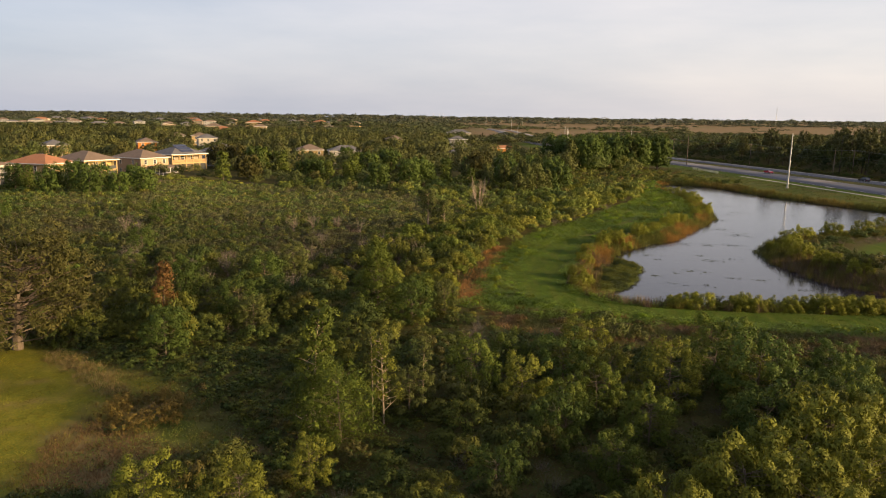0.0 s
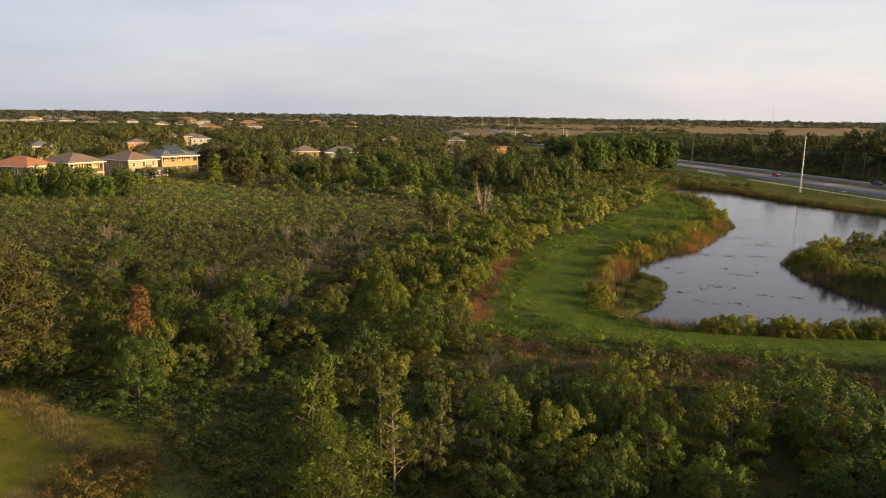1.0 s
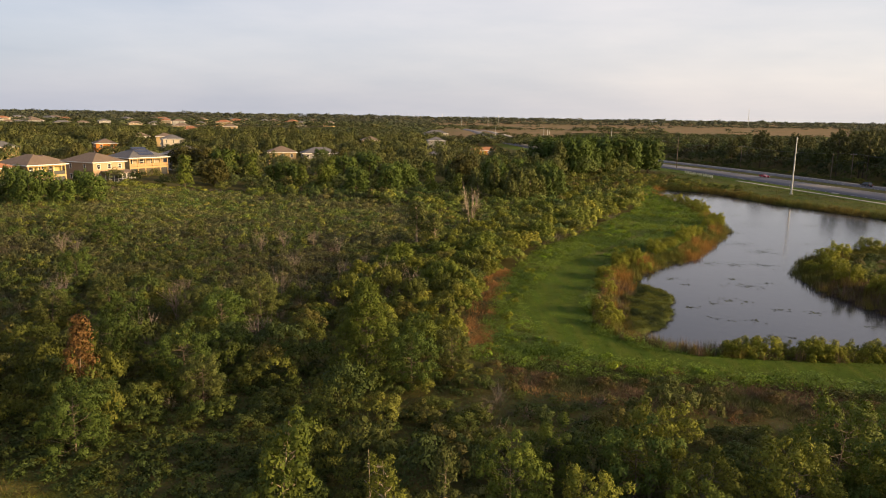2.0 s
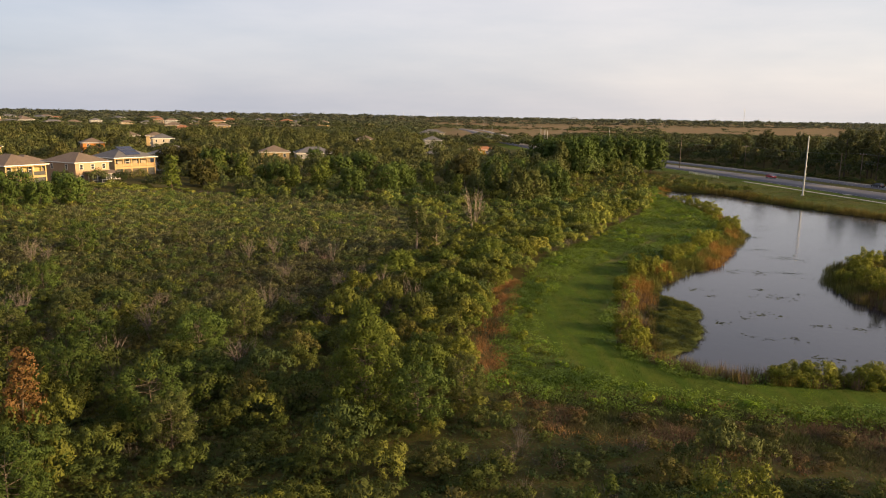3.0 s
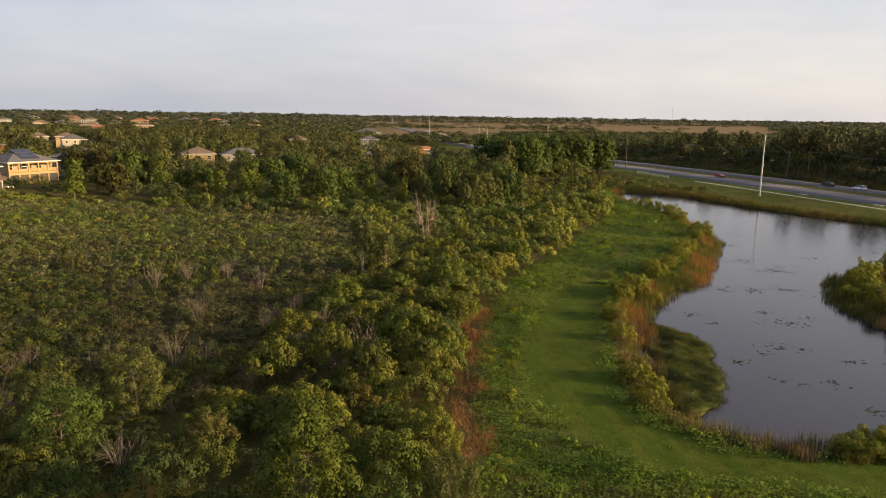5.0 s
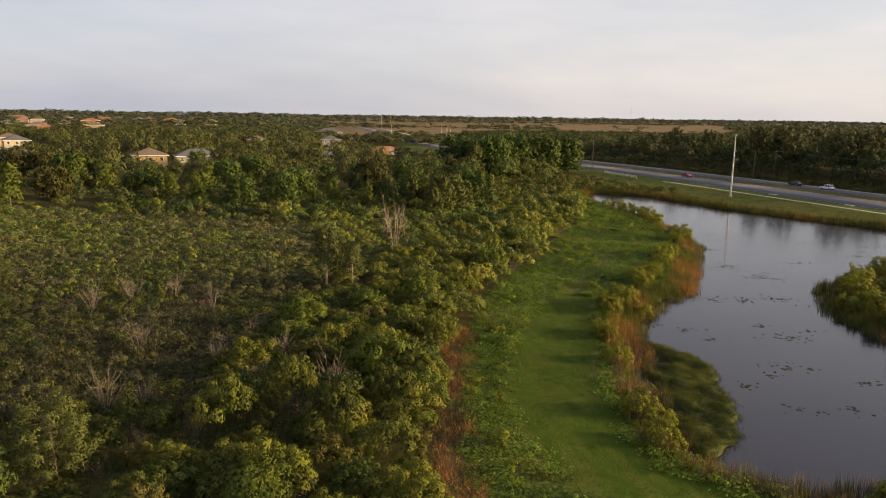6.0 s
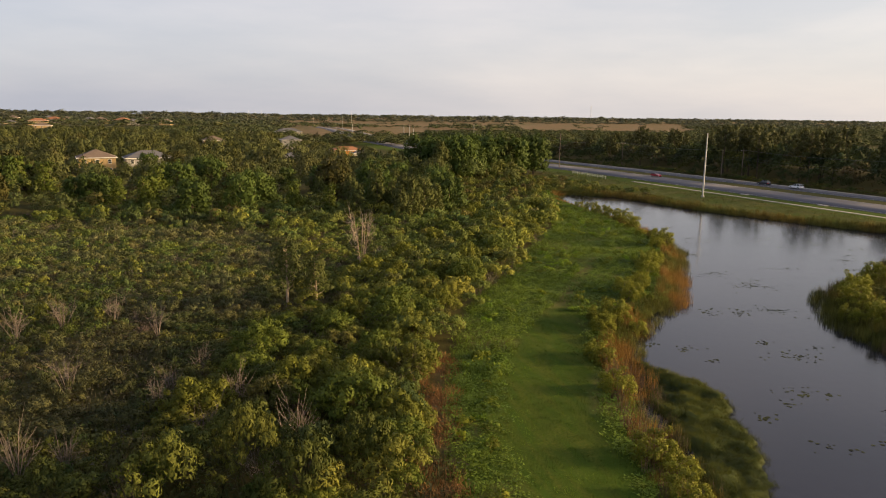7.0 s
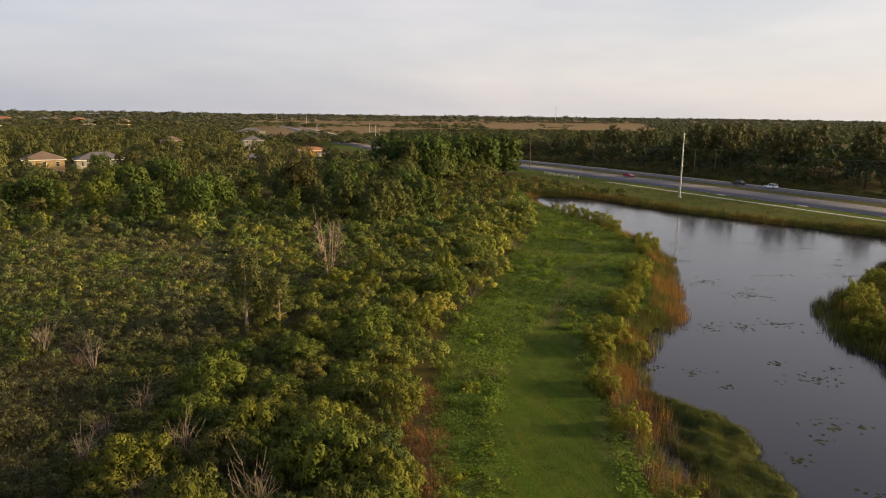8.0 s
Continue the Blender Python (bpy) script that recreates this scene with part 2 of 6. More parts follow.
def patch(x, y, size, seed=0):
    """Smooth noise over the plan, 0 to 1, in patches of about that many metres."""
    rs = np.random.RandomState(seed)
    table = rs.rand(64, 64)
    out, total = 0.0, 0.0
    for octave, weight in ((1, 1.0), (2.03, 0.5), (4.1, 0.25)):
        u, v = np.asarray(x) / size * octave + 7.3 * seed, np.asarray(y) / size * octave + 3.1 * seed
        i, j = np.floor(u).astype(int), np.floor(v).astype(int)
        fu, fv = u - i, v - j
        fu, fv = fu * fu * (3 - 2 * fu), fv * fv * (3 - 2 * fv)
        a = table[i % 64, j % 64] * (1 - fu) + table[(i + 1) % 64, j % 64] * fu
        b = table[i % 64, (j + 1) % 64] * (1 - fu) + table[(i + 1) % 64, (j + 1) % 64] * fu
        out, total = out + weight * (a * (1 - fv) + b * fv), total + weight
    return np.clip((out / total - 0.5) * 1.7 + 0.5, 0, 1)


WATER_Z = -0.8


def land(x, y):
    """The height of the ground."""
    x, y = np.asarray(x, float), np.asarray(y, float)
    z = 2.5 * smooth(-x, 45, 92) * smooth(y, 60, 150)
    z = z + 0.6 * smooth(x - road_x(y), -36, -18) + 0.25 * (patch(x, y, 9, 3) - 0.5) * smooth(np.abs(x - road_x(y) - 5), 23, 32)
    z = z + 2.0 * smooth(y, 330, 800) + 11.0 * smooth(y, 1100, 3200)
    d = depth_in(POND, x, y)
    bank = smooth(d, -4.5, 2.5)
    return np.where(d > -4.5, z * (1 - bank) - 1.7 * bank, z)


def part(name, mesh, mat, parent=None, label=""):
    """A mesh, from a bmesh or ready made, as one object under a thing or a part."""
    if isinstance(mesh, bmesh.types.BMesh):
        bm, mesh = mesh, bpy.data.meshes.new(name)
        bm.to_mesh(mesh)
        bm.free()
    if mat and not mesh.materials:
        mesh.materials.append(mat)
    ob = new(name, mesh)
    ob.parent = parent
    return tagged(ob, label)


def quick_mesh(name, verts, faces_flat, corners, mat, **colours):
    """A mesh from arrays; colours: RGB by vertex."""
    me = bpy.data.meshes.new(name)
    n = len(faces_flat) // corners
    me.vertices.add(len(verts))
    me.loops.add(len(faces_flat))
    me.polygons.add(n)
    me.vertices.foreach_set("co", np.asarray(verts, np.float32).ravel())
    me.loops.foreach_set("vertex_index", np.asarray(faces_flat, np.int32))
    me.polygons.foreach_set("loop_start", np.arange(0, n * corners, corners, dtype=np.int32))
    me.update()
    for key, rgb in colours.items():
        a = me.attributes.new(key, "FLOAT_COLOR", "POINT")
        a.data.foreach_set("color", np.column_stack([rgb, np.ones(len(rgb))]).astype(np.float32).ravel())
    me.materials.append(mat)
    return me


# ---------------------------------------------------------------- ground, water
def axis(stops):
    out = [stops[0][0]]
    for (a, _), (b, step) in zip(stops, stops[1:]):
        out += list(np.linspace(a, b, max(1, round((b - a) / step)) + 1)[1:])
    return np.array(out)


gx = axis([(-4500, 0), (-1200, 220), (-400, 50), (-150, 12), (-35, 3), (75, 1.0), (215, 2.5), (400, 15), (1200, 60), (4500, 220)])
gy = axis([(-1500, 0), (-200, 130), (20, 12), (60, 2), (200, 1.0), (400, 4), (900, 25), (4900, 130)])
GX, GY = np.meshgrid(gx, gy)
GXf, GYf = GX.ravel(), GY.ravel()
nx, ny = len(gx), len(gy)
idx = np.arange(nx * ny).reshape(ny, nx)
quads = np.stack([idx[:-1, :-1], idx[:-1, 1:], idx[1:, 1:], idx[1:, :-1]], -1).reshape(-1)
wob = 1.6 * (patch(GXf, GYf, 3.0, 5) - 0.5)
mown = np.maximum(smooth(depth_in(MOWN, GXf, GYf) + wob, -0.6, 0.7), smooth(depth_in(LAWN, GXf, GYf) + 2 * wob, -1.0, 1.5) * 0.85)
mown = np.maximum(mown, smooth(depth_in(PENINSULA_LAWN, GXf, GYf) + wob, -1, 1))
off = GXf - road_x(GYf)
verge = smooth(off, -26, -20) * (1 - smooth(off, 27, 30)) * smooth(GYf, -400, -300) * (1 - smooth(GYf, 1200, 1500))
mown = np.maximum(mown, verge)
shore = smooth(off, -75, -60) * (1 - smooth(off, -26, -20)) * smooth(GYf, 150, 170) * (1 - smooth(GYf, 300, 330)) * 0.8
weeds = np.maximum(np.maximum(smooth(depth_in(WEEDS, GXf, GYf) + wob, -1.0, 1.0), shore), smooth(depth_in(POND, GXf, GYf), -8, -4) * 0.6)
dry = np.maximum(smooth(depth_in(STRAW, GXf, GYf) + wob, -0.6, 0.6) * (0.25 + 0.6 * smooth(patch(GXf, GYf, 3, 17), 0.35, 0.6)), smooth(depth_in(SCRUB, GXf, GYf) + 2 * wob, -1, 2) * smooth(patch(GXf, GYf, 5, 8), 0.3, 0.7) * 0.8)
lawn = smooth(depth_in(LAWN, GXf, GYf) + 2 * wob, -1.0, 1.5) * 0.95
dry = np.maximum(dry, 0.75 * smooth(depth_in(LAWN, GXf, GYf), 6, 1) * smooth(depth_in(LAWN, GXf, GYf), -1, 1) * smooth(patch(GXf, GYf, 4, 9), 0.4, 0.7))
dry = np.maximum(dry, 0.45 * smooth(patch(GXf, GYf, 6, 12), 0.55, 0.8) * weeds * (1 - mown))
rough = smooth(depth_in(ROUGH, GXf, GYf) + wob, -1, 1.5)
weeds = np.maximum(weeds, 0.6 * rough)
dry = np.maximum(dry, 0.45 * rough * smooth(patch(GXf, GYf, 5, 15), 0.3, 0.7))
dry = np.maximum(dry, np.maximum(0.9 * smooth(depth_in(REDDISH, GXf, GYf) + 2 * wob, -1.2, 1.2), 0.9 * smooth(depth_in(PALE, GXf, GYf) + wob, -0.8, 0.6)))
lawn = lawn * (1 - 0.8 * dry)
bank = smooth(off, -62, -50) * (1 - smooth(off, -21, -16)) * smooth(GYf, 140, 160) * (1 - smooth(GYf, 320, 350))
dry = np.maximum(dry, bank * (0.04 + 0.22 * smooth(patch(GXf, GYf, 6, 16), 0.35, 0.7)))
dry = np.maximum(dry, 0.6 * (1 - mown) * smooth(depth_in(TRACK, GXf, GYf), -0.9, 0.2) * smooth(patch(GXf, GYf, 4, 14), 0.1, 0.5))
dry = np.maximum(dry, 0.5 * smooth(off, 7.5, 8.5) * (1 - smooth(off, 16, 17)))
prairie = smooth(GYf, 560, 760) * smooth(GXf, 0, 60)
ground_mesh = quick_mesh("ground", np.column_stack([GXf, GYf, land(GXf, GYf)]), quads, 4, ground_material(), cover=np.column_stack([mown, weeds, dry]), prairie=np.column_stack([prairie] * 3), lawn=np.column_stack([lawn] * 3))
ground_mesh.polygons.foreach_set("use_smooth", np.ones(len(ground_mesh.polygons), bool))
tagged(new("ground", ground_mesh), "grassy wetland ground with mown strips and dark soil", "ground", kind="structure")

bm = bmesh.new()
bmesh.ops.create_grid(bm, x_segments=1, y_segments=1, size=0.5, matrix=Matrix.Translation((77, 163, WATER_Z)) @ Matrix.Diagonal((122, 192, 1, 1)))
tagged(part("water", bm, water_material()), "still grey pond water mirroring the cloudy sky", "pond", kind="structure")


# ---------------------------------------------------------------- highway
def strip(name, lo, hi, ys, z, mat, label, category, thick=0.12):
    """A band along the highway between two distances from its near edge."""
    ys = np.asarray(ys, float)
    x = road_x(ys)
    slope = np.gradient(x, ys)
    wide = np.sqrt(1 + slope ** 2)
    top = land(x + 12, ys) * 0 + 0.6 + 2.0 * smooth(ys, 330, 800) + 11.0 * smooth(ys, 1100, 3200) + z
    rows = [np.column_stack([x + lo * wide, ys, top - thick]), np.column_stack([x + lo * wide, ys, top]), np.column_stack([x + hi * wide, ys, top]), np.column_stack([x + hi * wide, ys, top - thick])]
    v = np.stack(rows, 1).reshape(-1, 3)
    f = []
    for i in range(len(ys) - 1):
        for k in range(3):
            a = i * 4 + k
            f += [a, a + 1, a + 5, a + 4]
    return tagged(new(name, quick_mesh(name, v, f, 4, mat)), label, category, kind="structure")


road_ys = list(range(0, 420, 6)) + list(range(420, 1300, 20))
strip("road_near_lanes", -8.2, 8.2, road_ys, 0.12, ASPHALT, "grey asphalt lanes of a divided highway", "road", 0.25)
strip("road_far_lanes", 16.8, 25.5, road_ys, 0.12, ASPHALT, "grey asphalt lanes beyond the grass median", "road", 0.25)
for n, (lo, hi) in enumerate(((-7.85, -7.72), (7.7, 7.84), (17.1, 17.23), (24.8, 25.0))):
    strip("edge_line", lo, hi, road_ys, 0.128, PAINT, "solid white painted edge line on asphalt", "road marking", 0.006)
strip("far_shoulder", 25.52, 27.2, road_ys, 0.10, GRAVEL, "pale gravel shoulder beside the highway", "shoulder", 0.2)
strip("pavement", -15.4, -14.2, list(range(0, 286, 6)), 0.07, CONCRETE, "pale concrete footpath along the grass verge", "footpath", 0.2)

for y in (211.5, 238.0):
    bm = bmesh.new()
    bmesh.ops.create_cube(bm, size=1.0, matrix=pose(float(road_x(y)) - 8.9, y, 0.68, 0, 0, 8) @ Matrix.Diagonal((1.1, 2.6, 0.2, 1)))
    bmesh.ops.bevel(bm, geom=bm.edges[:], offset=0.04, segments=1, affect="EDGES")
    tagged(part("drain_inlet", bm, CONCRETE), "pale concrete drain inlet at the road edge", "drain", "drain inlets")

# ---------------------------------------------------------------- plants
def unit(rs, n):
    v = rs.normal(size=(n, 3))
    return v / np.linalg.norm(v, axis=1, keepdims=True)


def packed(tris, nrm, shade):
    """Corners, the ways that the foliage faces there, and a lightness, as one array (n, 7, 3), wound to face outwards."""
    nrm = np.broadcast_to(nrm[:, None, :] if nrm.ndim == 2 else nrm, tris.shape)
    face = np.cross(tris[:, 1] - tris[:, 0], tris[:, 2] - tris[:, 0])
    flip = ((face * nrm.mean(1)).sum(1) < 0)[:, None, None]
    swap = [0, 2, 1]
    shade = np.repeat(np.broadcast_to(shade, len(tris))[:, None, None], 3, 2)
    return np.concatenate([np.where(flip, tris[:, swap], tris), np.where(flip, nrm[:, swap], nrm), shade], 1)


def leaves_at(rs, pos, out, size, slim=0.62, facing=None, vary=0.28):
    """One three-cornered leaf at each place, its tip pointing roughly outwards and up."""
    n = len(pos)
    nrm = (out if facing is None else facing) + unit(rs, n) * 0.2
    nrm = nrm / (np.linalg.norm(nrm, axis=1, keepdims=True) + 1e-9)
    lie = nrm + unit(rs, n) * 0.55
    lie /= np.linalg.norm(lie, axis=1, keepdims=True) + 1e-9
    t = out * 0.2 + unit(rs, n) * 0.8 + (0, 0, 0.3)
    t -= (t * lie).sum(1, keepdims=True) * lie
    t /= np.linalg.norm(t, axis=1, keepdims=True) + 1e-9
    b = np.cross(lie, t)
    s = (size * rs.uniform(0.7, 1.25, n))[:, None]
    return packed(np.stack([pos - b * s * slim * 0.5, pos + b * s * slim * 0.5, pos + t * s], 1), nrm, rs.uniform(1 - vary, 1 + vary, n))


def normal(v):
    return v / (np.linalg.norm(v, axis=-1, keepdims=True) + 1e-9)


def sprays(rs, pos, way, length, count, leaf, slim=0.5, whole=None, vary=0.16):
    """Leafy twigs: each has its leaves round an axis, the young ones at the tip lighter."""
    n = len(pos)
    if not n:
        return np.zeros((0, 7, 3))
    along = rs.uniform(0.05, 1.0, (n, count, 1))
    axis_ = np.broadcast_to(normal(way)[:, None, :], (n, count, 3))
    side = unit(rs, n * count).reshape(n, count, 3)
    side = normal(side - (side * axis_).sum(-1, keepdims=True) * axis_)
    reach = np.broadcast_to(np.asarray(length, float).reshape(-1, 1, 1), (n, 1, 1))
    p = (pos[:, None, :] + axis_ * along * reach + side * reach * 0.34 * (1.15 - along)).reshape(-1, 3)
    t = normal((axis_ * 0.75 + side * 0.55).reshape(-1, 3) + unit(rs, n * count) * 0.4)
    nrm = (side * 0.5 + axis_ * 0.5).reshape(-1, 3) + unit(rs, n * count) * 0.15
    if whole is not None:
        nrm = nrm + np.repeat(whole, count, 0) * 0.45
    nrm = normal(nrm)
    b = normal(np.cross(nrm + unit(rs, n * count) * 0.5, t))
    s = (leaf * rs.uniform(0.7, 1.3, n * count))[:, None]
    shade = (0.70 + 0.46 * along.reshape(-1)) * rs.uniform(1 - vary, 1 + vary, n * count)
    return packed(np.stack([p - b * s * slim * 0.5, p + b * s * slim * 0.5, p + t * s], 1), nrm, shade)


def core(rs, c, size, n=11):
    """The dense inside of a clump: sprays of leaves that lie every way, darkened for the shade in there."""
    o = unit(rs, n)
    p = c + o * size * rs.uniform(0.1, 0.62, n)[:, None] * (1, 1, 0.8)
    a, b = unit(rs, n), unit(rs, n)
    s = size * rs.uniform(0.4, 0.62, n)[:, None]
    v = np.stack([p - a * s * 0.6, p + a * s * 0.6, p + b * s], 1)
    v[:, :, 2] = np.maximum(v[:, :, 2], 0.02)
    out = o * 0.7 + unit(rs, n) * 0.35 + (0, 0, 0.1)
    out /= np.linalg.norm(out, axis=1, keepdims=True) + 1e-9
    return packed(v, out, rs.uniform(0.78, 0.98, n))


def outer(p, centres, sizes, own, share=0.86):
    """Which leaves lie on the outside, not within another clump."""
    ok = np.ones(len(p), bool)
    for k, (c, r) in enumerate(zip(centres, sizes)):
        if k != own:
            ok &= np.linalg.norm((p - c) / (1, 1, 0.8), axis=1) > share * r
    return ok


def clump_leaves(rs, own, centres, sizes, per, leaf, whole, form=0.3, vary=0.10, tall=1.0, share=0.80):
    """The leafy skin of one clump: leaves overlap like shingles, some stick out. leaf: its length as a share of the clump's radius; whole: the crown's middle."""
    c, size = centres[own], sizes[own]
    o = unit(rs, per)
    o[:, 2] = np.where(o[:, 2] < -0.45, -o[:, 2], o[:, 2])
    stick = rs.rand(per) < 0.22
    p = c + o * size * np.where(stick, rs.uniform(0.85, 1.12, per), rs.uniform(0.80, 1.0, per))[:, None] * (1, 1, tall)
    p[:, 2] = np.clip(p[:, 2], 0.03, None)
    ok = outer(p, centres, sizes, own, share)
    p, o, stick = p[ok], o[ok], stick[ok]
    n = len(p)
    nrm = normal(o + normal(p - whole) * form + unit(rs, n) * 0.14)
    lie = normal(o + unit(rs, n) * 0.45)
    t = unit(rs, n) * 0.75 + (0, 0, 0.7)
    t = normal(t - (t * lie).sum(1, keepdims=True) * lie)
    t = normal(np.where(stick[:, None], o + t * 0.5 + (0, 0, 0.4), t))
    b = normal(np.cross(lie, t))
    l = (1.2 * leaf * size * rs.uniform(0.7, 1.3, n))[:, None]
    wide = l * np.where(stick, 0.32, 0.52)[:, None] * 0.5
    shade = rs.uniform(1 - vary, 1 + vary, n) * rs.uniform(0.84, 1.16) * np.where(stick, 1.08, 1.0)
    back = np.where(stick, 0.15, 0.4)[:, None] * l
    return packed(np.stack([p - b * wide - t * back, p + b * wide - t * back, p + t * (l - back)], 1), nrm, shade)


def blob_crown(rs, clumps, spread, height, per, leaf, low=0.15, clump=0.42, inner=0.8, form=0.3, tall=0.9, stuffing=9):
    """Many small leafy clumps that fill a rounded, uneven crown. spread: its radius."""
    centres, sizes, tris = [], [], []
    for i in range(clumps):
        d = unit(rs, 1)[0]
        d[2] = abs(d[2]) * 1.1 - 0.25
        r = rs.uniform(0.45, 0.9)
        up = low + (1 - low) * np.clip(0.42 + d[2] * r * 0.66, 0.05, 1)
        centres.append(np.array([d[0] * r * spread, d[1] * r * spread, up * height]))
        sizes.append(spread * clump * rs.uniform(0.6, 1.3))
    whole = np.array((0, 0, 0.3 * height))
    for i in range(clumps):
        if per:
            tris.append(clump_leaves(rs, i, centres, sizes, per, leaf, whole, form, tall=tall))
        if inner:
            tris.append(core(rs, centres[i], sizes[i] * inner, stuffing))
    return np.concatenate(tris)


def twigs(rs, n, spread, height, thick):
    """Bare upright slivers."""
    a = rs.uniform(0, 6.283, n)
    r = rs.uniform(0.1, 1, n) * spread
    base = np.column_stack([np.cos(a) * r * 0.35, np.sin(a) * r * 0.35, rs.uniform(0, 0.4, n) * height])
    tip = np.column_stack([np.cos(a + rs.normal(0, 0.5, n)) * r, np.sin(a + rs.normal(0, 0.5, n)) * r, base[:, 2] + height * rs.uniform(0.35, 0.75, n)])
    side = unit(rs, n) * thick * rs.uniform(0.6, 1.3, n)[:, None]
    return packed(np.stack([base - side, base + side, tip], 1), unit(rs, n), rs.uniform(0.8, 1.2, n))


def blades(rs, n, spread, height, wide, lean=0.25):
    """Upright blades of grass or reed."""
    a = rs.uniform(0, 6.283, n)
    r = np.sqrt(rs.uniform(0, 1, n)) * spread
    base = np.column_stack([np.cos(a) * r, np.sin(a) * r, np.full(n, -0.05)])
    h = height * rs.uniform(0.5, 1.1, n)
    tip = base + np.column_stack([rs.normal(0, lean, n) * h, rs.normal(0, lean, n) * h, h])
    th = rs.uniform(0, 6.283, n)
    side = np.column_stack([np.cos(th), np.sin(th), np.zeros(n)]) * wide * 0.5
    up = np.cross(side, tip - base)
    up = up / (np.linalg.norm(up, axis=1, keepdims=True) + 1e-9) * rs.choice([-1.0, 1.0], n)[:, None] + (0, 0, 0.45)
    return packed(np.stack([base - side, base + side, tip], 1), up / np.linalg.norm(up, axis=1, keepdims=True), rs.uniform(0.75, 1.25, n))


def scatter(templates, x, y, z, size, tall, tints, rs):
    """All copies of the templates at those places, as corners and colours."""
    V, C, N = [], [], []
    pick = rs.randint(0, len(templates), len(x))
    ang = rs.uniform(0, 6.283, len(x))
    for k, tmpl in enumerate(templates):
        sel = np.nonzero(pick == k)[0]
        if not len(sel):
            continue
        p, q, light = tmpl[:, :3].reshape(-1, 3), tmpl[:, 3:6].reshape(-1, 3), np.repeat(tmpl[:, 6, 0], 3)
        c, s = np.cos(ang[sel])[:, None], np.sin(ang[sel])[:, None]
        sx, sz = size[sel][:, None], tall[sel][:, None]
        px = (p[:, 0] * c - p[:, 1] * s) * sx + x[sel][:, None]
        py = (p[:, 0] * s + p[:, 1] * c) * sx + y[sel][:, None]
        pz = p[:, 2] * sz + z[sel][:, None]
        V.append(np.stack([px, py, pz], -1).reshape(-1, 3))
        C.append((tints[sel][:, None, :] * light[None, :, None]).reshape(-1, 3))
        N.append(np.stack([q[:, 0] * c - q[:, 1] * s, q[:, 0] * s + q[:, 1] * c, q[:, 2] + 0 * c], -1).reshape(-1, 3))
    return np.concatenate(V), np.concatenate(C), np.concatenate(N)


def face_out(me, normals):
    """Foliage is shaded by the form of its clumps, not leaf by leaf."""
    a = me.attributes.new("custom_normal", "FLOAT_VECTOR", "POINT")
    a.data.foreach_set("vector", np.asarray(normals, np.float32).ravel())
    me.update()


def canopy_only(V, cell, deep):
    """Which leaves are not buried under the canopy all around them."""
    mid_ = V.reshape(-1, 3, 3).mean(1)
    i, j = ((mid_[:, 0] - mid_[:, 0].min()) / cell).astype(int) + 2, ((mid_[:, 1] - mid_[:, 1].min()) / cell).astype(int) + 2
    top = np.full((i.max() + 3, j.max() + 3), -9.0)
    np.maximum.at(top, (i, j), mid_[:, 2])
    for axis_ in (0, 1):
        top = np.minimum(top, np.minimum(np.roll(top, 1, axis_), np.roll(top, -1, axis_)))
    return mid_[:, 2] > top[i, j] - deep


def stuff(name, label, category, pieces, mat=None, cell=0.0, deep=0.35):
    V = np.concatenate([p[0] for p in pieces])
    C = np.concatenate([p[1] for p in pieces])
    N = np.concatenate([p[2] for p in pieces])
    if cell:
        keep = np.repeat(canopy_only(V, cell, deep), 3)
        V, C, N = V[keep], C[keep], N[keep]
    me = quick_mesh(name, V, np.arange(len(V)), 3, mat or LEAF, tint=C)
    face_out(me, N)
    return tagged(new(name, me), label, category, kind="stuff")


def spots(rs, x0, x1, y0, y1, step):
    """Places on a jittered grid, within the wedge of land that the flight looks over."""
    X, Y = np.meshgrid(np.arange(x0, x1, step), np.arange(y0, y1, step))
    X = (X + rs.uniform(-0.5, 0.5, X.shape) * step).ravel()
    Y = (Y + rs.uniform(-0.5, 0.5, Y.shape) * step).ravel()
    ok = (X > -0.70 * Y - 8) & (X < np.maximum(0.68 * Y + 8, 1.22 * (Y - 66) + 8))
    return X[ok], Y[ok]


GREENS = np.array([(0.053, 0.077, 0.016), (0.077, 0.092, 0.017), (0.108, 0.116, 0.019), (0.038, 0.061, 0.017), (0.059, 0.080, 0.025), (0.134, 0.132, 0.021), (0.094, 0.074, 0.025)])


def greens(rs, n, weights, mix=0.35):
    w = np.array(weights, float)
    c = GREENS[rs.choice(len(GREENS), n, p=w / w.sum())]
    other = GREENS[rs.choice(len(GREENS), n, p=w / w.sum())]
    return (c * (1 - mix) + other * mix) * rs.uniform(0.75, 1.2, n)[:, None]


def open_land(x, y):
    """Where no bush stands: mown strips, weeds, pond, lawn, highway."""
    free = (depth_in(WEEDS, x, y) > -0.6 - 2.6 * (patch(x, y, 7, 23) - 0.45)) | (depth_in(POND, x, y) > -6) | (depth_in(LAWN, x, y) > -0.5) | (depth_in(ROUGH, x, y) > -0.5) | inside(MOWN, x, y) | (depth_in(STRAW, x, y) > -1.3)
    off = x - road_x(y)
    yard = (x * 0.85 - y * 0.53 < -207) & (x < -70) & (y > 170) & (y < 300)
    return free | ((off > -42) & (off < 30) & (y < 500)) | ((off > -8) & (off < 30)) | inside(PENINSULA_LAWN, x, y) | inside(PENINSULA_OPEN, x, y) | yard


# the open middle of the wetland, low herbs and greyish brush
FIELD = [(-85, 120), (-60, 112), (-35, 105), (-18, 103), (-11, 113), (-8, 125), (-6, 140), (2, 160), (-5, 190), (-20, 210), (-60, 213), (-95, 190), (-100, 150)]


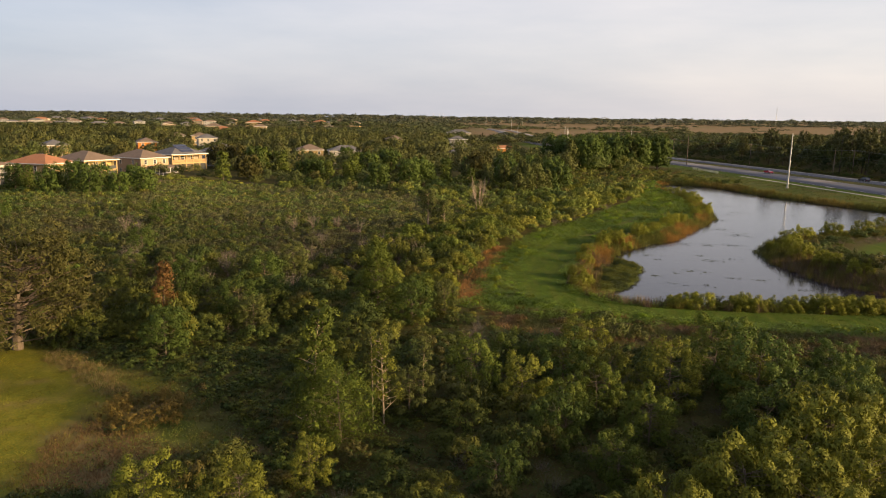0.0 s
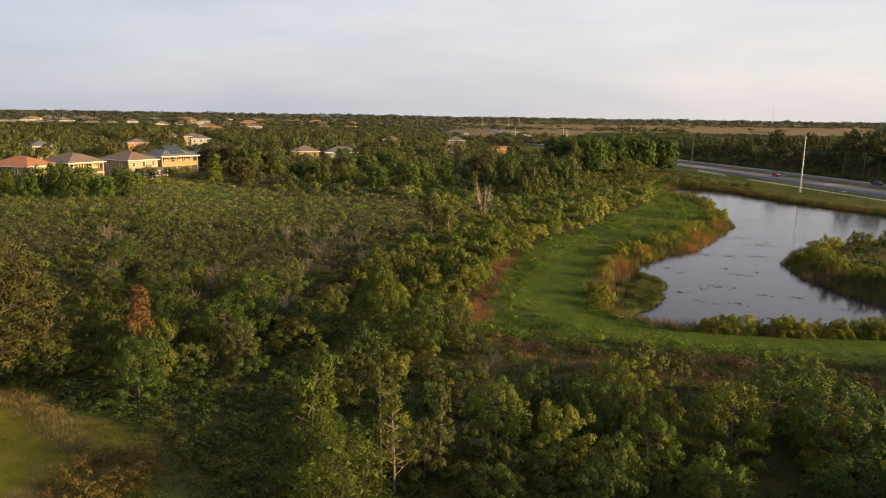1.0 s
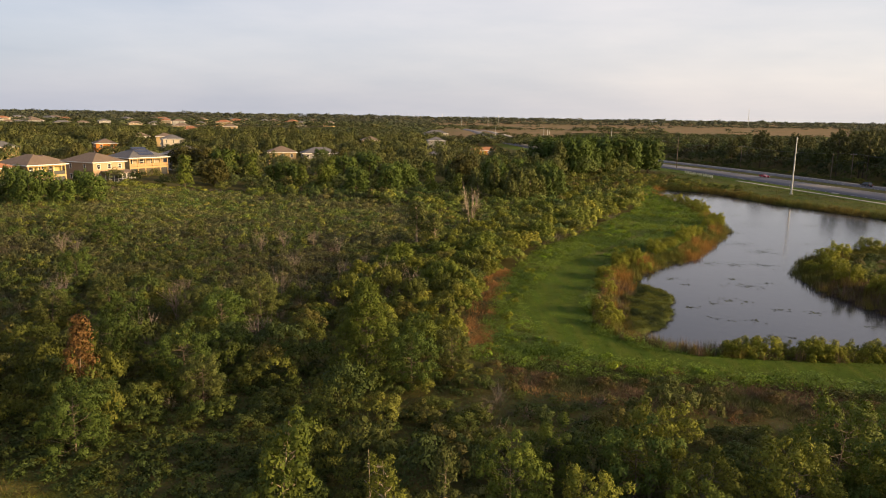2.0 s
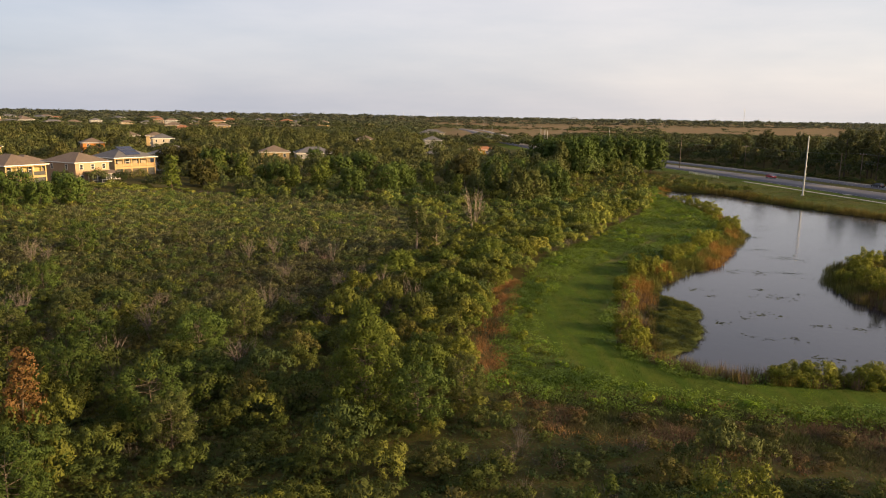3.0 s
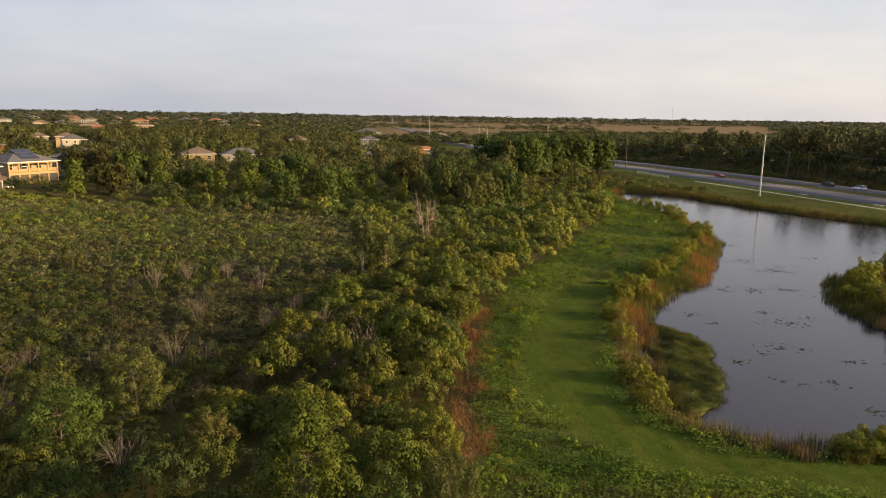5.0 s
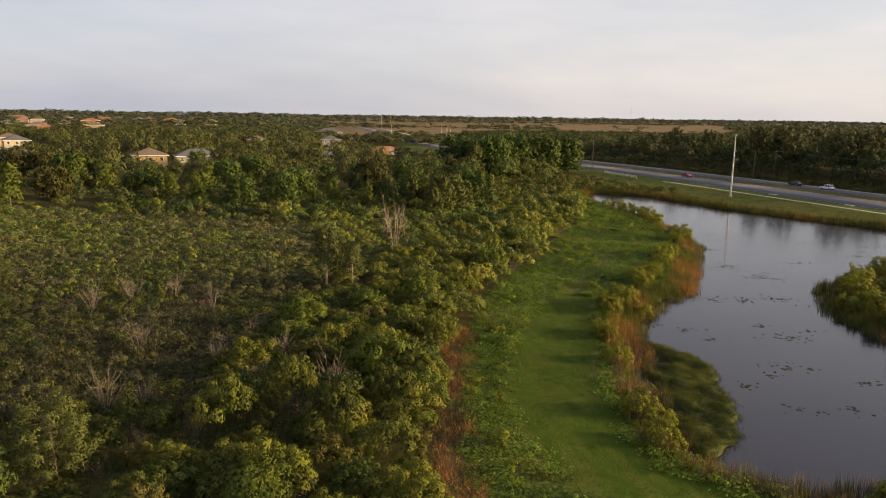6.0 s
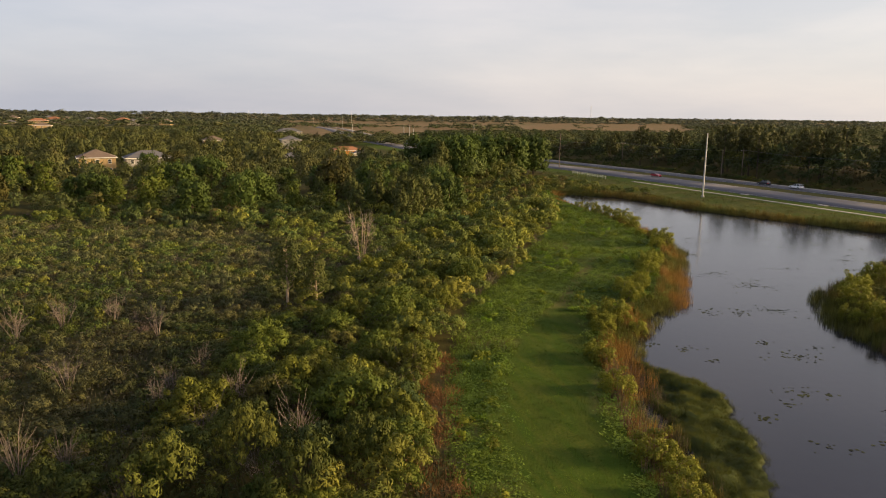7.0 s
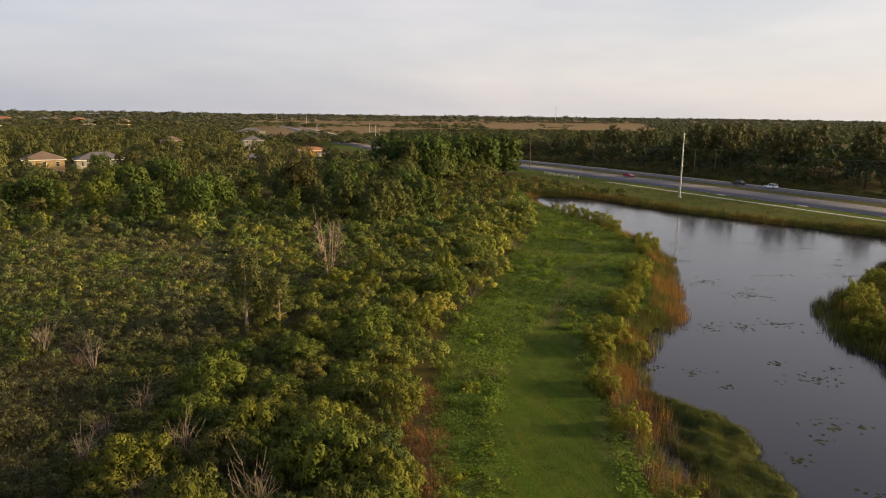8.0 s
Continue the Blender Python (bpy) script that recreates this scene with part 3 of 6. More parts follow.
def bush_height(x, y):
    """How tall the thicket stands over the plan."""
    edge = -depth_in(WEEDS, x, y)
    h = 1.1 + 0.6 * patch(x, y, 14, 21)
    h = h + 1.2 * smooth(edge, 30, 8) * smooth(y, 84, 96) * smooth(x, -26, -6)
    h = h + 1.6 * smooth(y, 112, 98) * smooth(patch(x, y, 12, 22), 0.25, 0.6)
    h = h + 1.2 * smooth(y, 180, 205) * smooth(-x, 60, 36) * smooth(x, 40, 20) - 0.4 * smooth(y, 150, 190) * smooth(-x, 36, 60)
    low = depth_in(SCRUB, x, y) > -1
    h = np.where(low, 0.7, h)
    h = h * (1 - 0.3 * smooth(depth_in(FIELD, x, y) + 6 * (patch(x, y, 10, 24) - 0.5), -2, 5))
    h = h * (1 - 0.55 * np.exp(-((x + 6) ** 2 + (y - 48) ** 2) / 55))
    cover = (x < -12) & (x > -42) & (y < 66) & (y > 44) & (x + y * 0.9 > 14)
    return np.where(cover, 0.55, h)


def build_thicket():
    rs = np.random.RandomState(11)
    def set_of(sizes):
        return [[blob_crown(rs, n, 1.0, 1.35, per, leaf, clump=wide) for _ in range(7)] for n, per, leaf, wide in sizes]
    fine = set_of(((16, 76, 0.37, 0.265), (27, 80, 0.37, 0.215), (40, 80, 0.37, 0.175)))
    mid = set_of(((8, 70, 0.42, 0.36), (12, 70, 0.42, 0.31), (17, 70, 0.42, 0.27)))
    coarse = set_of(((7, 36, 0.58, 0.40), (10, 36, 0.58, 0.34), (13, 36, 0.58, 0.30)))
    bare = []
    for _ in range(4):
        o = unit(rs, 170) * rs.uniform(0.3, 1.0, (170, 1))
        o[:, 2] = np.abs(o[:, 2])
        bare.append(np.concatenate([twigs(rs, 120, 1.0, 0.9, 0.006), leaves_at(rs, (o * (0.95, 0.95, 0.8) + (0, 0, 0.1))[:60], o[:60], 0.16, 0.07)]))
    near, far, dead = [], [], []
    for (x0, x1, y0, y1, step, group, tmpl) in ((-85, 110, 28, 78, 2.3, near, fine), (-50, 110, 78, 140, 2.3, near, fine), (-100, -50, 78, 140, 2.3, far, mid), (-110, 90, 140, 172, 2.3, far, mid), (-150, 120, 172, 225, 2.5, far, coarse)):
        x, y = spots(rs, x0, x1, y0, y1, step)
        keep = ~open_land(x, y)
        x, y = x[keep], y[keep]
        h = bush_height(x, y)
        grey = smooth(patch(x, y, 11, 31), 0.52, 0.75) * smooth(h, 2.6, 1.6) * (depth_in(SCRUB, x, y) < 0)
        is_dead = rs.rand(len(x)) < 0.06 * (y > 80) + 0.5 * grey
        tall = h * rs.uniform(0.55, 1.5, len(x))
        open_ = smooth(depth_in(FIELD, x, y), -2, 4)
        size = np.clip(0.5 * tall + 0.6 + 0.35 * (y > 105) * (1 - open_), 0.8, 2.6) * rs.uniform(0.85, 1.2, len(x))
        small = rs.rand(len(x)) < 0.25
        tall, size = np.where(small, tall * 0.6, tall), np.where(small, size * 0.7, size)
        z = land(x, y) - 0.1
        yellow = smooth(patch(x, y, 18, 33), 0.35, 0.7)
        # sunlight on the thicket edge put into the leaf colour: yellower and lighter
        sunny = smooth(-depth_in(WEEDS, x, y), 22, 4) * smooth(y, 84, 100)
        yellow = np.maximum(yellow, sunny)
        a = greens(rs, len(x), (4, 3, 1, 3, 2, 0.3, 1.0))
        b = greens(rs, len(x), (1, 4, 4, 1, 1, 2, 0.6))
        # leaf colour lightened along that edge, and with distance for sunlit tops
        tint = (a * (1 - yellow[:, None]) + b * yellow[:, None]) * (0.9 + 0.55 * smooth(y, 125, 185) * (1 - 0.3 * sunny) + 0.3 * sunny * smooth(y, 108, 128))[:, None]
        brownish = smooth(depth_in(SCRUB, x, y), -2.5, 0.5)[:, None] * rs.uniform(0.3, 0.95, (len(x), 1))
        tint = tint * (1 - brownish) + np.array([(0.078, 0.050, 0.022)]) * brownish
        dull = (open_ * (0.25 + 0.55 * patch(x, y, 8, 36)))[:, None]
        tint = tint * (1 - dull) + np.array([(0.082, 0.080, 0.044)]) * rs.uniform(0.7, 1.2, (len(x), 1)) * dull
        live = ~is_dead
        for kind, some in zip(tmpl, (live & (size < 1.3), live & (size >= 1.3) & (size < 1.9), live & (size >= 1.9))):
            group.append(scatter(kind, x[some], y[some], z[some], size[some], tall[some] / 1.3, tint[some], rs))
        d = is_dead
        brown = np.array([(0.100, 0.084, 0.074)]) * rs.uniform(0.7, 1.3, (d.sum(), 1)) + rs.uniform(0, 0.03, (d.sum(), 3)) * (1, 0.6, 0.4)
        dead.append(scatter(bare, x[d], y[d], z[d], size[d] * 1.0, tall[d] * 1.15, brown, rs))
    # bushes round the pond's far end
    x, y = spots(rs, 30, 104, 214, 300, 2.6)
    keep = (x - road_x(y) < -34) & (depth_in(POND, x, y) < -3.5) & (depth_in(WEEDS, x, y) < -0.5) & ((y > 225) | (x > 60)) & (rs.rand(len(x)) < 0.9)
    x, y = x[keep], y[keep]
    tall = rs.uniform(1.0, 2.4, len(x)) * (1 + 0.5 * patch(x, y, 12, 38)) * (1 - 0.35 * smooth(x - road_x(y), -55, -40))
    some = greens(rs, len(x), (2, 4, 3, 1, 1, 1.5, 2)) * 1.1
    far.append(scatter(coarse[1], x, y, land(x, y) - 0.1, rs.uniform(1.3, 2.1, len(x)), tall / 1.3, some, rs))
    # low muted brush that closes over the open middle
    tiny = [blob_crown(rs, 7, 1.0, 1.1, 48, 0.36, low=0.05, clump=0.38, stuffing=7) for _ in range(7)]
    tiny_far = [blob_crown(rs, 6, 1.0, 1.1, 22, 0.58, low=0.05, clump=0.40, stuffing=5) for _ in range(7)]
    x, y = spots(rs, -112, 8, 98, 216, 1.35)
    d = depth_in(FIELD, x, y) + 6 * (patch(x, y, 10, 24) - 0.5)
    keep = (d > -3) & (rs.rand(len(x)) < 0.9)
    x, y = x[keep], y[keep]
    grey = smooth(patch(x, y, 7, 39), 0.4, 0.75)[:, None]
    tone = greens(rs, len(x), (4, 3, 1.6, 3, 3, 0.4, 1.0)) * 1.15 * (1 - 0.6 * grey) + np.array([(0.090, 0.082, 0.046)]) * 0.6 * grey
    # tone lightened with distance, where lit tops hide the shaded gaps
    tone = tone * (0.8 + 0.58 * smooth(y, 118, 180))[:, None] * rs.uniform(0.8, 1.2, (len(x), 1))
    wide, tall = rs.uniform(0.7, 1.15, len(x)), rs.uniform(0.45, 1.25, len(x)) * (0.7 + 0.6 * patch(x, y, 6, 40))
    for kind, some in ((tiny, (y < 140) & (x > -45)), (tiny_far, (y >= 140) | (x <= -45))):
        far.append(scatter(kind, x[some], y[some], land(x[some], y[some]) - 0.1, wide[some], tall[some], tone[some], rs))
    # low growth over the ground between the bushes
    low = [leaves_at(rs, np.column_stack([rs.normal(0, 0.5, 30), rs.normal(0, 0.5, 30), rs.uniform(0.03, 0.5, 30)]), np.tile((0.2, 0, 1.0), (30, 1)), 0.17) for _ in range(6)]
    x, y = spots(rs, -62, 66, 30, 114, 1.1)
    keep = (depth_in(LAWN, x, y) < 0.3) & (depth_in(ROUGH, x, y) < 0) & (depth_in(WEEDS, x, y) < 0.5) & (depth_in(POND, x, y) < -6) & ~inside(STRAW, x, y) & (rs.rand(len(x)) < np.where(inside(SCRUB, x, y), 0.3, 0.9))
    x, y = x[keep], y[keep]
    cover = [scatter(low, x, y, land(x, y), rs.uniform(0.8, 1.3, len(x)), rs.uniform(0.6, 1.5, len(x)), greens(rs, len(x), (4, 3, .8, 3, 2, .2, .8)) * 0.78, rs)]
    small = [blob_crown(rs, 8, 1.0, 0.8, 26, 0.6, low=0.05, clump=0.34) for _ in range(5)]
    x, y = spots(rs, -48, 66, 34, 80, 1.25)
    keep = (depth_in(LAWN, x, y) < -0.3) & (depth_in(ROUGH, x, y) < -0.3) & (depth_in(WEEDS, x, y) < -0.5) & ((x < -8) | ((bush_height(x, y) > 0.8) & (rs.rand(len(x)) < 0.35)))
    x, y = x[keep], y[keep]
    cover.append(scatter(small, x, y, land(x, y) - 0.05, rs.uniform(0.6, 1.15, len(x)), rs.uniform(0.35, 0.9, len(x)), greens(rs, len(x), (4, 3, .6, 3, 2, .1, .5)) * 0.82, rs))
    # rank growth over the open middle of the wetland
    rank = [np.concatenate([leaves_at(rs, np.column_stack([rs.normal(0, 0.55, 16), rs.normal(0, 0.55, 16), rs.uniform(0.1, 0.9, 16)]), np.tile((0.3, 0, 1.0), (16, 1)), 0.24), blades(rs, 16, 0.8, 1.0, 0.07, 0.3)]) for _ in range(6)]
    x, y = spots(rs, -140, 30, 96, 215, 1.5)
    keep = (depth_in(WEEDS, x, y) < 0.5) & ~((x * 0.85 - y * 0.53 < -212) & (x < -70)) & ((x < 6) | (y > 150))
    x, y = x[keep], y[keep]
    dull = smooth(patch(x, y, 9, 37), 0.35, 0.7)[:, None]
    tone = greens(rs, len(x), (3, 3, 1.5, 2, 2, .5, 1)) * (1 - dull) + np.array([(0.080, 0.072, 0.040)]) * dull * rs.uniform(0.7, 1.2, (len(x), 1))
    # growth tinted lighter far off too, as lit tops seen at a slant
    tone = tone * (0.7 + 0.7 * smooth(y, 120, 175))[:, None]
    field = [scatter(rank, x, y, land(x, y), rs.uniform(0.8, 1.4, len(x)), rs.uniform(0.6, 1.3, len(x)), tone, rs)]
    x, y = spots(rs, -46, -10, 36, 70, 0.7)
    keep = (depth_in(ROUGH, x, y) > -0.5) & (rs.rand(len(x)) < 0.8)
    x, y = x[keep], y[keep]
    tone = greens(rs, len(x), (2, 4, 2, 1, 1, 1, 2)) * rs.uniform(0.9, 1.3, (len(x), 1))
    field.append(scatter(rank, x, y, land(x, y), rs.uniform(0.5, 0.8, len(x)), rs.uniform(0.15, 0.45, len(x)), tone, rs))
    x, y = spots(rs, 60, 160, 140, 330, 1.7)
    off = x - road_x(y)
    keep = (off > -66) & (off < -17) & (depth_in(POND, x, y) < -1) & (rs.rand(len(x)) < 0.75)
    x, y, off = x[keep], y[keep], off[keep]
    tone = (greens(rs, len(x), (2, 4, 2, 1, 1, .5, 3)) + np.array([(0.006, 0.008, 0.002)])) * rs.uniform(0.75, 1.2, (len(x), 1))
    field.append(scatter(rank, x, y, land(x, y), rs.uniform(0.9, 1.5, len(x)), rs.uniform(0.2, 0.5, len(x)) * (1 + 1.2 * smooth(off, -30, -45)), tone, rs))
    stuff("rank_growth", "olive grasses and low herbs of the open wetland", "undergrowth", field, BLADE)
    stuff("ground_cover", "low dark green creepers between the bushes", "undergrowth", cover)
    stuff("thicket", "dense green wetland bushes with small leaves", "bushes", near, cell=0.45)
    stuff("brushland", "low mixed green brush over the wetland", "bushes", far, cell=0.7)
    stuff("dead_brush", "grey-brown leafless twigs among the bushes", "dead brush", dead, TWIG)


build_thicket()


# open gardens and streets before the houses of the estate: the house's place and how far the clearing reaches
GARDENS = ((-152, 352, 34), (-172, 304, 14), (-172, 450, 40), (-160, 452, 40), (-142, 416, 46), (-198, 612, 70), (-248, 740, 80), (-62, 318, 13), (-48, 332, 14), (-200, 752, 90), (-38, 508, 44), (8, 518, 60), (4, 386, 22), (36, 450, 50), (42, 424, 40), (12, 690, 90))


# a far row of houses beyond the woods
VILLAGE = ((-716, 1120), (-688, 1098), (-662, 1086), (-634, 1066), (-600, 1042), (-578, 1030), (-545, 1012), (-520, 1032), (-496, 1046), (-462, 1042), (-440, 1090), (-424, 1128), (-402, 1168), (-372, 1190))


def build_woods():
    """Woods behind the wetland, beyond the highway and out to the horizon."""
    rs = np.random.RandomState(12)
    mid = [blob_crown(rs, 18, 1.0, 2.0, 44, 0.44, low=0.12, clump=0.30, stuffing=6) for _ in range(7)]
    back = [blob_crown(rs, 9, 1.0, 1.7, 30, 0.52, low=0.15, clump=0.40, inner=0.95, form=1.6, stuffing=6) for _ in range(6)]
    oak = [blob_crown(rs, 26, 1.0, 1.25, 48, 0.42, low=0.16, clump=0.26, inner=0.95, form=0.7, stuffing=6) for _ in range(8)]
    far = [blob_crown(rs, 4, 1.0, 1.6, 14, 0.70, low=0.2, clump=0.5, inner=1.0, form=2.2, stuffing=4) for _ in range(8)]
    woods, east, distant = [], [], []
    # behind the wetland and round the houses
    x, y = spots(rs, -330, 118, 222, 560, 7.4)
    off = x - road_x(y)
    keep = (off < np.where(y < 335, -52, -26)) & (rs.rand(len(x)) < np.where((y > 268) & (x < 60), 0.72, 0.9)) & (depth_in(POND, x, y) < -9)
    for hx, hy, reach in GARDENS:
        gone = math.hypot(hx, hy)
        along, side = gone - (x * hx + y * hy) / gone, (x * hy - y * hx) / gone
        keep &= ~((along > -14) & (along < 1.5 * reach) & (np.abs(side) < 12 + 0.03 * along))
    keep &= ~((x < -76) & (x > -150) & (y < 285) & (x * 0.85 - y * 0.53 < -200))
    keep &= ~((x > 34) & (x < 130) & (y < 285))
    keep &= ~((np.abs(x - 62) < 26) & (y > 395) & (y < 700))
    x, y = x[keep], y[keep]
    lane = smooth(x, -5, 25) * smooth(y, 330, 380)
    t = (5.5 + 4.0 * patch(x, y, 45, 41) + 2.0 * smooth(y, 280, 420)) * rs.uniform(0.7, 1.25, len(x)) * (1 - 0.4 * smooth(y, 262, 228)) * (1 - 0.45 * lane)
    grown = (y > 268) & (x < 60) & (lane < 0.5)
    t = np.where(grown, np.clip(t, 6.0, 11.0), t)
    broad = np.where(grown, 3.9 + 2.9 * rs.rand(len(x)) ** 1.5, 1.2 + 0.36 * t)
    high = np.where(grown, t / 1.25, t / 2.2)
    for some, tmpl in ((~grown & (y < 340), mid), (grown, oak), (~grown & (y >= 340), back)):
        tone = greens(rs, some.sum(), (3, 3, 1.2, 3, 2, .4, 1.6), 0.5) * (1.25, 1.2, 1.3)
        quiet = 0.75 if tmpl is not mid else 0.35
        tone = tone * (1 - quiet) + np.array([(0.074, 0.078, 0.026)]) * quiet * rs.uniform(0.75, 1.2, (some.sum(), 1))
        woods.append(scatter(tmpl, x[some], y[some], land(x[some], y[some]) - 0.3, broad[some], high[some], tone, rs))
    # beyond the highway
    x, y = spots(rs, 120, 420, 120, 640, 5.2)
    off = x - road_x(y)
    keep = (off > 32) & (off < 130) & (rs.rand(len(x)) < 0.95)
    x, y, off = x[keep], y[keep], off[keep]
    t = (4.5 + 6.5 * smooth(off, 31, 45) + 4.0 * patch(x, y, 26, 42)) * rs.uniform(0.7, 1.2, len(x)) * (1 - 0.35 * smooth(y, 330, 480))
    for some, tmpl in ((off < 62, mid), (off >= 62, back)):
        # leaf tone cut, blue least, for the shaded side facing the wetland
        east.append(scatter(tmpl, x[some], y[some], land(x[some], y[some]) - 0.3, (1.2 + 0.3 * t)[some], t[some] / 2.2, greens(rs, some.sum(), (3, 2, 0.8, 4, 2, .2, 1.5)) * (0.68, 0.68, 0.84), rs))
    x, y = spots(rs, 120, 260, 120, 480, 2.6)
    off = x - road_x(y)
    keep = (off > 28.5) & (off < 35)
    x, y = x[keep], y[keep]
    t = rs.uniform(0.8, 2.6, len(x))
    east.append(scatter(back, x, y, land(x, y) - 0.2, 0.9 + 0.4 * t, t / 2.0, greens(rs, len(x), (3, 2, 1.4, 3, 1, .6, 2)), rs))
    # out to the horizon
    for y0, y1, step, high in ((560, 1000, 13, 7.5), (1000, 2000, 24, 10), (2000, 3600, 56, 15)):
        x, y = spots(rs, -2600, 3000, y0, y1, step)
        west = smooth(-x, 150, 400) * smooth(patch(x, y, 300, 45), 0.5, 0.62)
        field = (x > 20) & (y < 1900) & (((x < 0.2 * y) & (y > 640)) | ((x < 0.62 * y) & (y > 930)))
        keep = np.where(field, rs.rand(len(x)) < 0.022 + 0.9 * smooth(patch(x, y, 260, 44), 0.84, 0.9), rs.rand(len(x)) < 0.93 - 0.6 * west)
        for hx, hy in VILLAGE:
            gone = math.hypot(hx, hy)
            along, side = gone - (x * hx + y * hy) / gone, (x * hy - y * hx) / gone
            keep &= ~((along > -22) & (along < 40) & (np.abs(side) < 17))
        x, y = x[keep], y[keep]
        t = (high * (0.6 + 0.5 * patch(x, y, 160, 43))) * rs.uniform(0.75, 1.2, len(x))
        low = (x < -120) & (y > 470) & (y < 1050) & (patch(x, y, 200, 46) > 0.35)
        t = np.where(low, t * 0.35, t)
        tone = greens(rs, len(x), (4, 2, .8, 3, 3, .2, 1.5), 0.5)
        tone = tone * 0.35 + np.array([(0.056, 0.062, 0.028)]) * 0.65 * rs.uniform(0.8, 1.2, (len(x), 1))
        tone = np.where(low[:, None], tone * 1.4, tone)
        # bluish haze of the distance mixed into the leaf colour
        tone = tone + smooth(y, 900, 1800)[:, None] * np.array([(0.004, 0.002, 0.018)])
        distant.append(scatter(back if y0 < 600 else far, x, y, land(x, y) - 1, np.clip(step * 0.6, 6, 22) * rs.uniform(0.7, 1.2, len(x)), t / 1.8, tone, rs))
    stuff("woods", "dark green broadleaf woods behind the wetland", "woods", woods, cell=1.3, deep=0.8)
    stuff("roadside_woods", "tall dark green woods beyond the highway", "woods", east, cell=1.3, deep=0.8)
    stuff("distant_woods", "dark woods reaching to the horizon, tinted bluish for haze", "woods", distant)


build_woods()


def build_reeds():
    """Cattails and sedges along the pond's edge."""
    rs = np.random.RandomState(13)
    tuft = [blades(rs, 44, 0.65, 1.0, 0.045, 0.22) for _ in range(6)]
    x, y = spots(rs, 10, 150, 78, 275, 0.66)
    d = depth_in(POND, x, y)
    want = (d > np.where((x > 54) & (y < 156), -6.5, -3.2)) & (d < 0.9)
    x, y, d = x[want], y[want], d[want]
    west = (y > 100) & (x < 82) & (x < 20 + (y - 80) * 0.5)
    keep = rs.rand(len(x)) < np.where(d > 0, 0.75, 0.85)
    x, y, d, west = x[keep], y[keep], d[keep], west[keep]
    orange = smooth(patch(x, y, 7, 51), 0.42, 0.7) * np.where(west, 1.0, 0.35)
    tint = np.array([(0.200, 0.112, 0.028)]) * orange[:, None] + np.array([(0.085, 0.088, 0.018)]) * (1 - orange[:, None])
    dead = ((y < 116) & (rs.rand(len(x)) < 0.45))[:, None]
    tint = np.where(dead, np.array([(0.115, 0.078, 0.052)]), tint) * rs.uniform(0.55, 1.4, (len(x), 1))
    tall = rs.uniform(0.9, 1.75, len(x)) * (0.8 + 0.4 * patch(x, y, 6, 52)) * (1 + 0.35 * smooth(x - road_x(y), -60, -45)) * (1 - 0.5 * smooth(y, 195, 215) * smooth(x, 84, 78)) * (1 + 0.12 * west * smooth(y, 135, 120))
    z = np.minimum(land(x, y), WATER_Z + 0.4)
    z = np.maximum(z, WATER_Z - 0.3)
    z = np.where(d < 0, land(x, y), z)
    stuff("reed_bed", "rust and green cattail reeds along the pond", "reeds", [scatter(tuft, x, y, z, np.full(len(x), 0.85), tall, tint, rs)], BLADE)


build_reeds()


